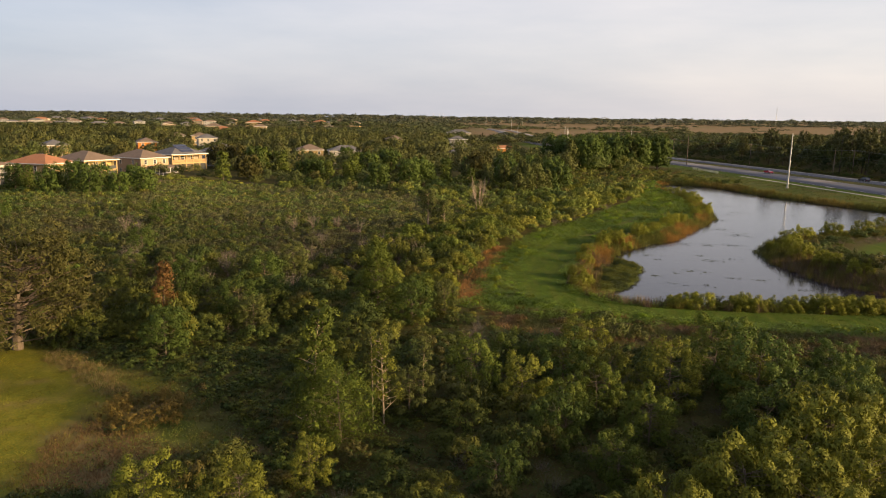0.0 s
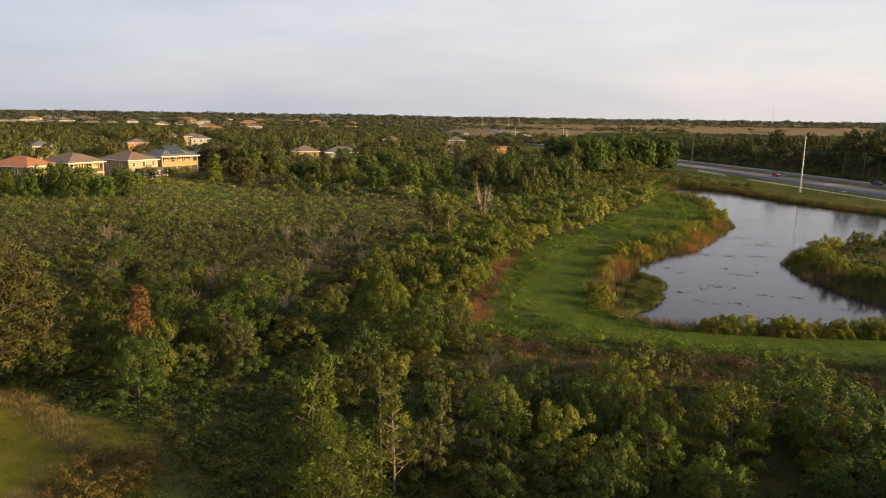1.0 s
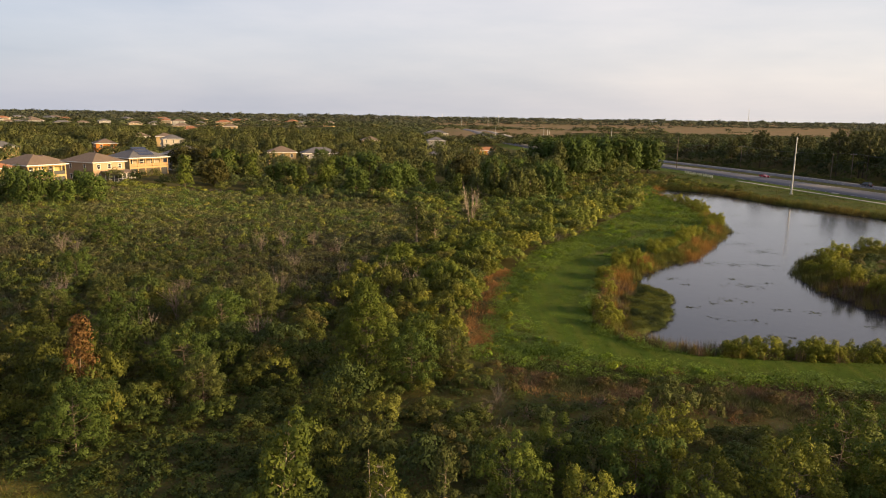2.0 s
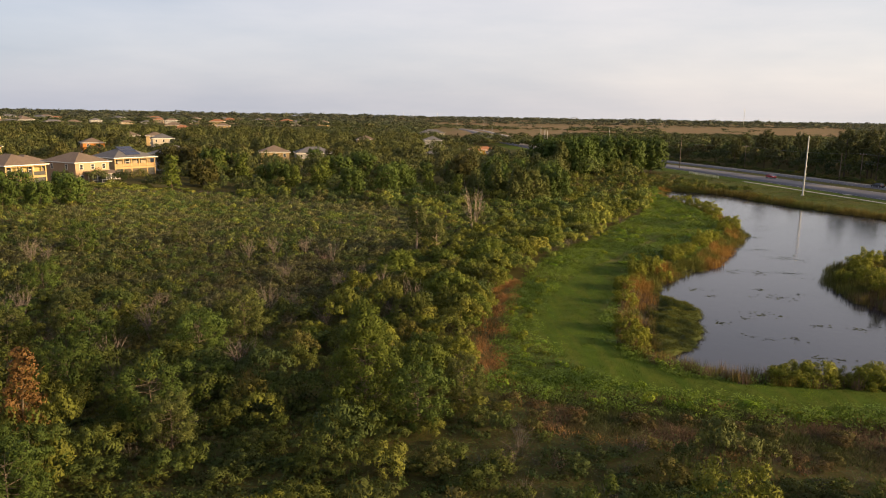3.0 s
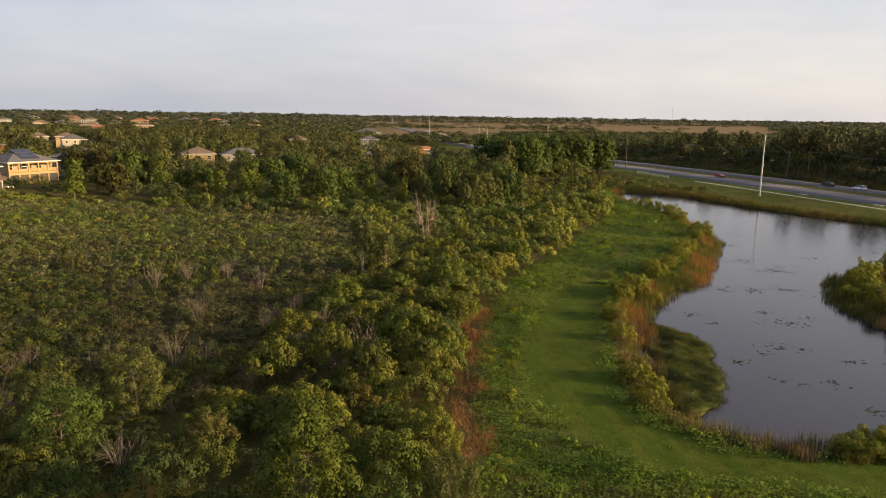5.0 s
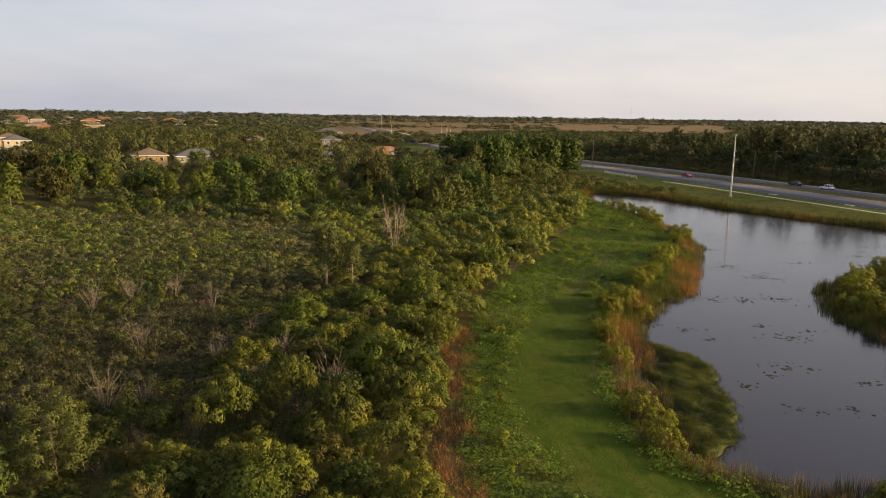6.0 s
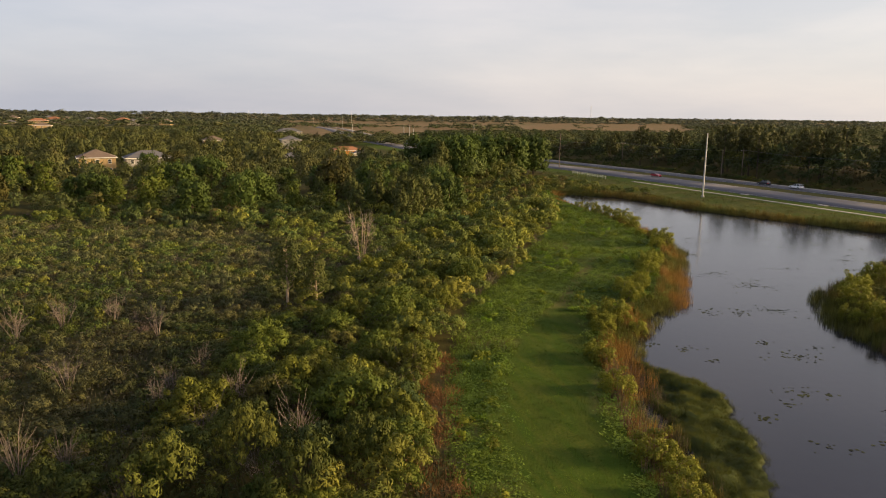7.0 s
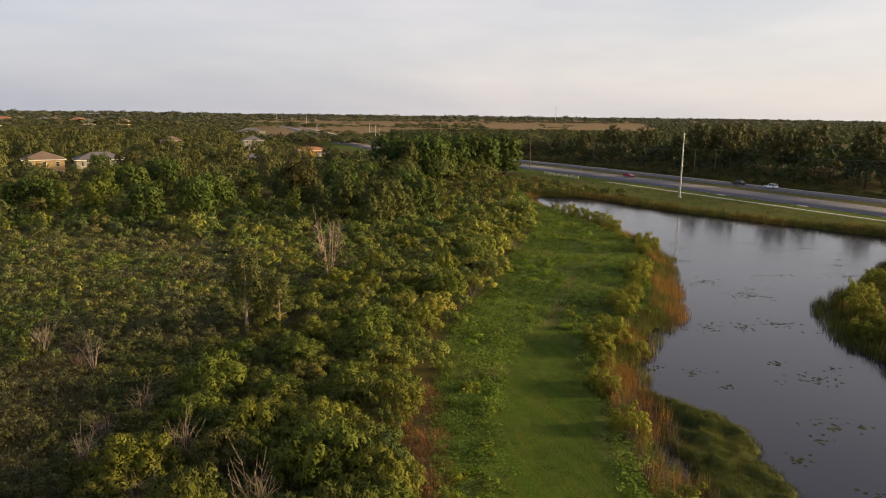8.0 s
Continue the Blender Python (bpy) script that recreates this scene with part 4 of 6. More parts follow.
def build_grass():
    """Weeds beside the mown strip, short mown turf and the floating mat of sedge."""
    rs = np.random.RandomState(14)
    weed = [np.concatenate([leaves_at(rs, np.column_stack([rs.normal(0, 0.35, 26), rs.normal(0, 0.35, 26), rs.uniform(0.05, 0.6, 26)]), np.tile((0, 0, 1.0), (26, 1)), 0.22), blades(rs, 14, 0.5, 0.6, 0.05, 0.35)]) for _ in range(6)]
    turf = [blades(rs, 28, 0.45, 0.2, 0.03, 0.5) for _ in range(5)]
    sedge = [blades(rs, 44, 0.45, 0.42, 0.03, 0.8) for _ in range(6)]
    x, y = spots(rs, -4, 100, 64, 262, 0.72)
    keep = (depth_in(WEEDS, x, y) > -0.5) & (depth_in(POND, x, y) < -1.5) & (depth_in(MOWN, x, y) < 0.2) & (depth_in(STRAW, x, y) < 0.4)
    keep &= (rs.rand(len(x)) < (0.6 + 0.6 * patch(x, y, 5, 61)) * np.where(depth_in(TRACK, x, y) < -0.3, 1.0, 0.45))
    x, y = x[keep], y[keep]
    bright = patch(x, y, 8, 62)[:, None]
    tint = (np.array([(0.050, 0.086, 0.010)]) * (1 - bright) + np.array([(0.125, 0.172, 0.017)]) * bright) * rs.uniform(0.75, 1.25, (len(x), 1))
    pieces = [scatter(weed, x, y, land(x, y), rs.uniform(0.8, 1.3, len(x)), rs.uniform(0.5, 1.3, len(x)) * (0.35 + 1.1 * patch(x, y, 3, 63)), tint, rs)]
    mound = [blob_crown(rs, 7, 1.0, 1.0, 26, 0.6, low=0.1, clump=0.36) for _ in range(5)]
    x, y = spots(rs, -4, 100, 66, 262, 1.7)
    keep = (depth_in(WEEDS, x, y) > 0.3) & (depth_in(TRACK, x, y) < -0.6) & (depth_in(POND, x, y) < -3) & (depth_in(MOWN, x, y) < -0.3) & (depth_in(STRAW, x, y) < -0.3) & (rs.rand(len(x)) < 0.8 * smooth(patch(x, y, 6, 66), 0.25, 0.6))
    x, y = x[keep], y[keep]
    tone = np.array([(0.102, 0.142, 0.012)]) * rs.uniform(0.65, 1.45, (len(x), 1)) * rs.uniform(0.85, 1.15, (len(x), 3))
    pieces.append(scatter(mound, x, y, land(x, y) - 0.05, rs.uniform(0.45, 1.05, len(x)), rs.uniform(0.35, 0.85, len(x)), tone, rs))
    stuff("weeds", "rank bright green weeds beside the mown strip", "weeds", pieces, BLADE)
    x, y = spots(rs, -60, 100, 28, 136, 0.5)
    keep = ((depth_in(MOWN, x, y) > -0.4) | (depth_in(LAWN, x, y) > 0)) & (rs.rand(len(x)) < 0.75)
    x, y = x[keep], y[keep]
    tint = np.where(inside(LAWN, x, y)[:, None], np.array([(0.135, 0.122, 0.013)]), np.array([(0.062, 0.092, 0.008)])) * rs.uniform(0.6, 1.5, (len(x), 1)) * (0.6 + 0.8 * patch(x, y, 2.5, 67))[:, None] * (1 + 0.25 * np.sin(x * 1.9 - y * 0.75))[:, None]
    stuff("mown_turf", "short mown yellow-green turf", "grass", [scatter(turf, x, y, land(x, y), np.ones(len(x)), rs.uniform(0.7, 1.2, len(x)), tint, rs)], BLADE)
    mat_line = [(28.5, 119), (30.2, 114.5), (31.4, 110.5), (31.2, 107), (30, 103.5), (27.5, 98), (24.5, 93.5), (21, 92), (21.5, 97), (24, 105), (26, 111)]
    x, y = spots(rs, 18, 36, 88, 122, 0.42)
    d = depth_in(mat_line, x, y) + 1.2 * (patch(x, y, 2.2, 64) - 0.5)
    x, y, d = x[d > -0.05], y[d > -0.05], d[d > -0.05]
    fx, fy = np.meshgrid(np.arange(19, 34, 0.22), np.arange(90, 121, 0.22))
    fd = depth_in(mat_line, fx, fy) + 1.2 * (patch(fx, fy, 2.2, 64) - 0.5)
    fz = WATER_Z - 0.30 + 0.40 * smooth(fd, -0.25, 0.6) + 0.6 * patch(fx, fy, 1.7, 65) * smooth(fd, -0.1, 0.8)
    n = np.arange(fx.size).reshape(fx.shape)
    some = (fd[:-1, :-1] > -0.5).ravel()
    cells = np.stack([n[:-1, :-1], n[:-1, 1:], n[1:, 1:], n[1:, :-1]], -1).reshape(-1, 4)[some].ravel()
    # light on the humps and shade in the hollows put into the colour
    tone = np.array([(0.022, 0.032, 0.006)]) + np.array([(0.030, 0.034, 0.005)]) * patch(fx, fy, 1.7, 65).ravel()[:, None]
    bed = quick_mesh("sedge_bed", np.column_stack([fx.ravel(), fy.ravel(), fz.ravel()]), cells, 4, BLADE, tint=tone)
    bed.polygons.foreach_set("use_smooth", np.ones(len(bed.polygons), bool))
    tagged(new("sedge_bed", bed), "mossy floating bed of matted sedge in the pond", "sedge", kind="stuff")
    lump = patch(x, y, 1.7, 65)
    # blade colour follows the same humps: lit tops, shaded hollows
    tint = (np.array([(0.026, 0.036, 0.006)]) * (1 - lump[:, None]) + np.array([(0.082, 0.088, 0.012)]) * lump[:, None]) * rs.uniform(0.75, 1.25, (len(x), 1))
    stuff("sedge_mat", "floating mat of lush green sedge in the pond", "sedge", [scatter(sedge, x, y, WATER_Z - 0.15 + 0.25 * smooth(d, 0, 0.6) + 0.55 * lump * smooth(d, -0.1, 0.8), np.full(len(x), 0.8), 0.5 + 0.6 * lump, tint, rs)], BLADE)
    # dry straw and scrub grass
    straw = [blades(rs, 40, 0.7, 0.55, 0.05, 0.6) for _ in range(5)]
    x, y = spots(rs, -2, 60, 58, 124, 0.6)
    p = np.maximum(smooth(depth_in(STRAW, x, y), -1.0, 0.5) * (0.25 + 0.75 * smooth(patch(x, y, 3, 17), 0.35, 0.6)), smooth(depth_in(SCRUB, x, y), -1, 1.5) * 0.9)
    keep = rs.rand(len(x)) < p
    x, y = x[keep], y[keep]
    within = smooth(depth_in(SCRUB, x, y), -1, 1)[:, None]
    dead = smooth(patch(x, y, 4, 8), 0.4, 0.65)[:, None]
    mixed_tone = np.array([(0.115, 0.078, 0.050)]) * dead + np.array([(0.048, 0.058, 0.017)]) * (1 - dead)
    tint = (np.array([(0.210, 0.112, 0.043)]) * (1 - within) + mixed_tone * within) * rs.uniform(0.6, 1.35, (len(x), 1))
    dry_tufts = [scatter(straw, x, y, land(x, y), rs.uniform(0.7, 1.2, len(x)), rs.uniform(0.5, 1.3, len(x)), tint, rs)]
    x, y = spots(rs, -42, -14, 36, 68, 0.55)
    pale = smooth(depth_in(PALE, x, y), -0.6, 0.4)
    red = smooth(depth_in(REDDISH, x, y), -1.0, 1.0)
    p = np.maximum(np.maximum(0.6 * pale, 0.65 * red), 0.5 * smooth(depth_in(ROUGH, x, y), -0.5, 0.5) * patch(x, y, 3, 69))
    keep = rs.rand(len(x)) < p
    x, y, pale, red = x[keep], y[keep], pale[keep][:, None], red[keep][:, None]
    tone = np.array([(0.105, 0.085, 0.026)]) * (1 - pale) + np.array([(0.19, 0.142, 0.060)]) * pale
    tone = tone * (1 - 0.7 * red * (1 - pale)) + np.array([(0.125, 0.070, 0.038)]) * 0.7 * red * (1 - pale)
    dry_tufts.append(scatter(straw, x, y, land(x, y), rs.uniform(0.5, 0.9, len(x)), rs.uniform(0.35, 0.9, len(x)) * (1 + 0.5 * pale[:, 0]), tone * rs.uniform(0.65, 1.35, (len(x), 1)), rs))
    stuff("dry_grass", "rust-brown dead grass along the thicket edge", "dry grass", dry_tufts, BLADE)


build_grass()


def build_lily_pads():
    rs = np.random.RandomState(15)
    rafts = ((32.3, 122, 1.6, 14), (35.5, 120.4, 1.8, 16), (36.2, 116.7, 1.3, 9), (46, 132, 3, 40), (50, 131, 2.6, 26), (61, 142.5, 4.5, 60), (55, 131, 3.4, 34), (45.8, 115.8, 2.8, 40), (32.3, 104, 1.5, 20), (60, 151, 3.4, 40), (66, 165, 3, 36), (95, 169, 4, 40), (100, 163, 4, 40), (38.8, 108.8, 1.3, 10), (89, 155.5, 4, 46), (84, 149, 3.5, 40), (98, 226, 5, 30), (92, 205, 5, 30), (60, 128, 2, 24), (57.5, 112, 2, 36), (58, 104, 2, 30), (105, 190, 6, 40), (34, 99, 2, 10), (72, 175, 5, 36))
    rafts += tuple((rs.uniform(36, 54), rs.uniform(90, 122), rs.uniform(1.0, 2.6), int(rs.uniform(8, 26))) for _ in range(12))
    rafts += tuple((rs.uniform(60, 96), rs.uniform(145, 215), rs.uniform(2.0, 5.0), int(rs.uniform(12, 30))) for _ in range(14))
    V, F, C = [], [], []
    n = 0
    for cx, cy, r, count in rafts:
        for _ in range(count):
            a, q = rs.uniform(0, 6.283), r * abs(rs.normal(0, 0.55))
            px, py, s = cx + math.cos(a) * q * 1.35, cy + math.sin(a) * q * 0.75, rs.uniform(0.07, 0.17)
            if depth_in(POND, np.array([px]), np.array([py]))[0] < 0.3:
                continue
            t0, tilt = rs.uniform(0, 6.283), rs.uniform(0.0, 0.12)
            ring = [(px + s * math.cos(t0 + k * 0.95), py + s * math.sin(t0 + k * 0.95), WATER_Z + 0.012 + tilt * s * (1 + math.cos(k * 0.95))) for k in range(7)]
            V += [(px, py, WATER_Z + 0.012), *ring]
            for k in range(1, 7):
                F += [n, n + k, n + k + 1]
            C += [np.array((0.032, 0.038, 0.014)) * rs.uniform(0.4, 1.7)] * 8
            n += 8
    me = quick_mesh("lily_pads", np.array(V), F, 3, LEAF, tint=np.array(C))
    tagged(new("lily_pads", me), "scattered rafts of green lily pads floating on water", "lily pads", kind="stuff")


build_lily_pads()


# ---------------------------------------------------------------- trees
def tube(points, radii, sides=6):
    """A tapered tube along points: corners and four-cornered faces."""
    pts = [Vector(p) for p in points]
    V, F = [], []
    for i, p in enumerate(pts):
        way = (pts[min(i + 1, len(pts) - 1)] - pts[max(i - 1, 0)]).normalized()
        a = way.orthogonal().normalized()
        b = way.cross(a)
        for k in range(sides):
            t = 6.28319 * k / sides
            V.append(p + (a * math.cos(t) + b * math.sin(t)) * radii[i])
    for i in range(len(pts) - 1):
        for k in range(sides):
            F.append((i * sides + k, i * sides + (k + 1) % sides, (i + 1) * sides + (k + 1) % sides, (i + 1) * sides + k))
    return V, F


def joined(pieces):
    V, F = [], []
    for v, f in pieces:
        n = len(V)
        V += v
        F += [tuple(n + i for i in q) for q in f]
    return V, F


def plant(name, seed, height, spread, base, limbs, per, leaf, colours, bark, label, category="tree", trunk_r=None, clump=0.3, shape="round", extra=2, forks=0, droop=0.0, spray=6, limb=0.22):
    """A tree: a tapered trunk with limbs, and leaves in clumps at the limbs' ends. base: where the crown begins (share of the height)."""
    rs = np.random.RandomState(seed)
    root = tagged(new(name), label, category)
    r0 = trunk_r or 0.0125 * height + 0.01
    lean = rs.normal(0, 0.03, 2) * height
    top = (0.93 if shape == "loose" or base > 0.4 else 0.72) * height
    stem = [(lean[0] * k * k, lean[1] * k * k, -0.15 + (top + 0.15) * k) for k in (0, 0.25, 0.5, 0.75, 1.0)]
    pieces = [tube(stem, [r0 * 1.25, r0, r0 * 0.75, r0 * 0.45, r0 * 0.12], 7)]
    tris, centres, sizes = [], [], []
    for i in range(limbs):
        k = base + (1 - base) * ((i + rs.uniform(0.1, 0.9)) / limbs)
        a = i * 2.4 + rs.uniform(-0.5, 0.5)
        if shape == "round":
            reach = spread * math.sqrt(max(0.05, 1 - ((k - base) / (1 - base) * 1.15 - 0.35) ** 2))
        elif shape == "cone":
            reach = spread * (1.08 - (k - base) / (1 - base)) + 0.25
        elif shape == "umbrella":
            reach = spread * (0.45 + 0.55 * math.sin(3.14 * min(1, (k - base) / (1 - base) * 0.9 + 0.1)))
        else:
            reach = spread * rs.uniform(0.5, 1.0) * (1.2 - 0.85 * k)
        reach *= rs.uniform(0.65, 1.1)
        rise = reach * (rs.uniform(0.4, 1.0) if shape == "loose" else rs.uniform(0.1, 0.5))
        s = Vector((lean[0] * k * k, lean[1] * k * k, min(top, max(0.1, k * 0.93 * height - rise))))
        e = Vector((s.x + math.cos(a) * reach, s.y + math.sin(a) * reach, max(0.2, k * 0.93 * height)))
        m = s.lerp(e, 0.5) + Vector((0, 0, -0.06 * reach + rs.uniform(-0.1, 0.1) * reach))
        pieces.append(tube([s, m, e], [r0 * limb, r0 * limb * 0.55, r0 * 0.03], 4))
        for _ in range(forks):
            d = unit(rs, 1)[0] * reach * 0.45
            d[2] = abs(d[2])
            pieces.append(tube([m, m + Vector(d)], [r0 * limb * 0.7, r0 * 0.03], 3))
        if per:
            for q in range(extra):
                c = np.array(m.lerp(e, 0.35 + 0.75 * (q + 1) / extra)) + rs.normal(0, 0.18, 3) * spread * 0.5
                centres.append(c)
                sizes.append(spread * clump * rs.uniform(0.65, 1.25))
    inner = 0.75 if shape != "loose" else 0.45
    for i, (c, size) in enumerate(zip(centres, sizes)):
        if not droop:
            tris.append(clump_leaves(rs, i, centres, sizes, per, leaf, np.array((lean[0] * 0.3, lean[1] * 0.3, 0.4 * height)), 0.3, share=0.72))
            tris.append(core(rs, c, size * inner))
            continue
        n = max(3, per // spray)
        o = unit(rs, n)
        p = c + o * size * rs.uniform(0.4, 0.9, n)[:, None] * (1, 1, 0.75)
        ok = outer(p, centres, sizes, i, 0.62)
        whole = normal(p - np.array((lean[0] * 0.3, lean[1] * 0.3, 0.45 * height)))
        way = normal(o * 0.75 + (0, 0, 0.5 - 1.6 * droop) + unit(rs, n) * 0.25)
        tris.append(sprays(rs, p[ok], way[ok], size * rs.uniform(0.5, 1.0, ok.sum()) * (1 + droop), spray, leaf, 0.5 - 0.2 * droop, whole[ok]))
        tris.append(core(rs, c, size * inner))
    for key, some in (("trunk", pieces[:1]), ("branching", pieces[1:])):
        v, f = joined(some)
        me = bpy.data.meshes.new(key)
        me.from_pydata([tuple(p) for p in v], [], f)
        limb = part(key, me, bark, root)
        if key == "branching":
            tagged(limb, kind="stuff")
    if per:
        leaves = np.concatenate(tris)
        T = leaves[:, :3].reshape(-1, 3)
        T[:, 2] = np.maximum(T[:, 2], 0.05)
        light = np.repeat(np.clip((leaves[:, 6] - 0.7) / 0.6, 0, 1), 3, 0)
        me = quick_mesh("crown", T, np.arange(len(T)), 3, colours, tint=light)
        face_out(me, leaves[:, 3:6].reshape(-1, 3))
        part("crown", me, None, root)
    return root


def at(x, y, scale=1.0, turn=0.0, sink=0.05):
    return pose(x, y, float(land(x, y)) - sink, 0, 0, turn) @ Matrix.Diagonal((scale, scale, scale, 1))


def placed(ob, x, y, scale=1.0, turn=0.0):
    ob.matrix_basis = at(x, y, scale, turn)
    return ob


DARK_BARK = plain("dark_pine_bark", (0.060, 0.046, 0.036), 0.5, 4.0, 0.9, bump=0.6, stretch=(1, 1, 0.2))
OAK_LEAF = leafy("oak_leaves", (0.040, 0.042, 0.012), (0.068, 0.062, 0.016))
WATERSIDE_LEAF = leafy("waterside_leaves", (0.112, 0.126, 0.015), (0.165, 0.170, 0.019))
DEEP_LEAF = leafy("deep_green_leaves", (0.038, 0.062, 0.013), (0.066, 0.094, 0.017))
FRESH_LEAF = leafy("fresh_green_leaves", (0.047, 0.072, 0.012), (0.098, 0.118, 0.016))
YELLOW_LEAF = leafy("yellow_green_leaves", (0.070, 0.085, 0.013), (0.138, 0.144, 0.018))
OLIVE_LEAF = leafy("olive_leaves", (0.052, 0.066, 0.018), (0.084, 0.092, 0.024))
RUST_LEAF = leafy("rust_needles", (0.092, 0.050, 0.018), (0.150, 0.082, 0.028))
PINE_LEAF = leafy("pine_needles", (0.028, 0.038, 0.014), (0.066, 0.067, 0.020))

# trees and tall bushes that stand out over the thicket
placed(plant("live_oak", 101, 12.0, 6.6, 0.30, 150, 52, 0.30, OAK_LEAF, BARK, "large dark live oak with a short trunk on the lawn", trunk_r=0.42, clump=0.10, extra=4), -41.5, 64.5)
placed(plant("slender_tree", 102, 10.0, 2.3, 0.12, 46, 60, 0.42, FRESH_LEAF, PALE_BARK, "slender pale-barked tree with sparse yellow-green leaves", trunk_r=0.085, shape="loose", clump=0.20, forks=2, extra=3, limb=0.45), -9.4, 47.5)
placed(plant("bare_topped_tree", 103, 7.4, 1.7, 0.30, 34, 60, 0.36, YELLOW_LEAF, PALE_BARK, "half-dead pale tree with broken bare branches", trunk_r=0.065, shape="loose", clump=0.19, forks=3, limb=0.55), -4.4, 48.6)
placed(plant("dead_tree", 104, 7.6, 0.9, 0.55, 9, 0, 0.264, None, PALE_BARK, "dead pale stem with a few bare twigs", trunk_r=0.06, shape="loose", forks=2, limb=0.5), -5.3, 49.4)
placed(plant("tall_bright_tree", 105, 9.4, 3.0, 0.08, 120, 110, 0.28, FRESH_LEAF, BARK, "tall pointed tree with upright bright green sprays", shape="cone", clump=0.16), -7.5, 76.3)
placed(plant("rust_snag", 106, 8.2, 0.85, 0.30, 40, 44, 0.42, RUST_LEAF, BARK, "narrow dead tree hung with rust-brown foliage", shape="cone", clump=0.5), -29.4, 69.9)
placed(plant("brown_column_tree", 107, 6.4, 0.8, 0.12, 34, 44, 0.42, OLIVE_LEAF, PALE_BARK, "narrow olive-brown young cypress", shape="cone", clump=0.4), -1.6, 51.5)
placed(plant("weeping_tree", 108, 6.2, 2.3, 0.10, 60, 180, 0.10, FRESH_LEAF, BARK, "drooping feathery green tree among bushes", clump=0.24, droop=0.55), -7.2, 45.6)
BROWN_LEAF = leafy("brown_leaves", (0.092, 0.072, 0.019), (0.150, 0.106, 0.028))
placed(plant("brown_bush", 109, 1.3, 3.3, 0.05, 130, 46, 0.32, BROWN_LEAF, BARK, "brownish mounded bush at the lawn's edge", "bush", clump=0.09), -22.6, 49.5)

small = [plant("young_tree", 120, 5.2, 2.1, 0.12, 46, 100, 0.30, FRESH_LEAF, BARK, "young leafy green tree in the thicket", clump=0.20), plant("young_tree", 121, 5.6, 2.1, 0.10, 46, 100, 0.30, YELLOW_LEAF, BARK, "young yellow-green tree in the thicket", clump=0.20), plant("young_tree", 122, 5.0, 2.3, 0.10, 46, 100, 0.30, DEEP_LEAF, BARK, "young dark green tree in the thicket", clump=0.20), plant("young_tree", 123, 5.6, 2.2, 0.15, 46, 100, 0.30, OLIVE_LEAF, BARK, "young olive-green tree in the thicket", clump=0.20)]
SMALL_AT = [(2.3, 54.1, 5, 0), (6.1, 50.8, 5, 1), (5.9, 58.2, 4.5, 0), (10.2, 56, 5, 2), (11.9, 57.7, 6, 1), (11.9, 50.6, 4.5, 0), (7.8, 45, 4, 2), (18, 52.4, 6, 1), (23.4, 57.4, 6.5, 0), (24.8, 51.9, 6.5, 2), (26.6, 45.3, 5, 3), (11, 39.9, 4, 0), (3.3, 38.4, 3.5, 2), (-10.9, 34.3, 5, 1), (-16, 34.2, 5, 1), (-8.2, 39.5, 3.5, 1), (-2.6, 50.1, 4, 3), (22, 44, 5, 2), (31, 50, 5, 0), (34, 58, 4, 2), (38, 52, 4.5, 3), (14.5, 45.5, 4.5, 0)]
rs = np.random.RandomState(76)
for x0, x1, y0, y1, count in ((-52, -20, 70, 95, 13), (24, 40, 42, 58, 6), (-88, -40, 110, 150, 7), (-30, 4, 60, 82, 6)):
    for n in range(count):
        SMALL_AT.append((rs.uniform(x0, x1), rs.uniform(y0, y1), rs.uniform(3.8, 5.6), (2 if n % 3 else 3) if x0 < -24 else n % 3))
for n, (x, y, h, k) in enumerate(SMALL_AT):
    own = small[k]
    rs_turn, s = (n * 77) % 360, h / (5.2, 5.6, 5.0, 5.6)[k]
    copy_thing(own, at(x, y, s, rs_turn))
placed(small[0], 9.0, 47.5, 0.8)
placed(small[1], 13.5, 53.5, 0.85)
placed(small[2], 27.5, 61.0, 0.8)
placed(small[3], 35.0, 52.0, 0.8)

# broad yellow willows low before the flight
willow = plant("willow_bush", 112, 5.4, 2.9, 0.08, 70, 76, 0.38, YELLOW_LEAF, BARK, "broad yellow-green willow with fine drooping sprays", "willow", clump=0.155, extra=3, trunk_r=0.09)
placed(willow, 16.4, 35.2)
for x, y, k, turn in ((20.4, 37.6, 1.0, 60), (24.0, 40.6, 1.08, 130), (12.2, 33.2, 0.82, 200), (27.2, 43.6, 0.9, 250), (19.6, 33.2, 0.95, 310), (23.6, 36.4, 0.95, 20), (8.4, 31.6, 0.7, 90)):
    copy_thing(willow, at(x, y, k, turn))


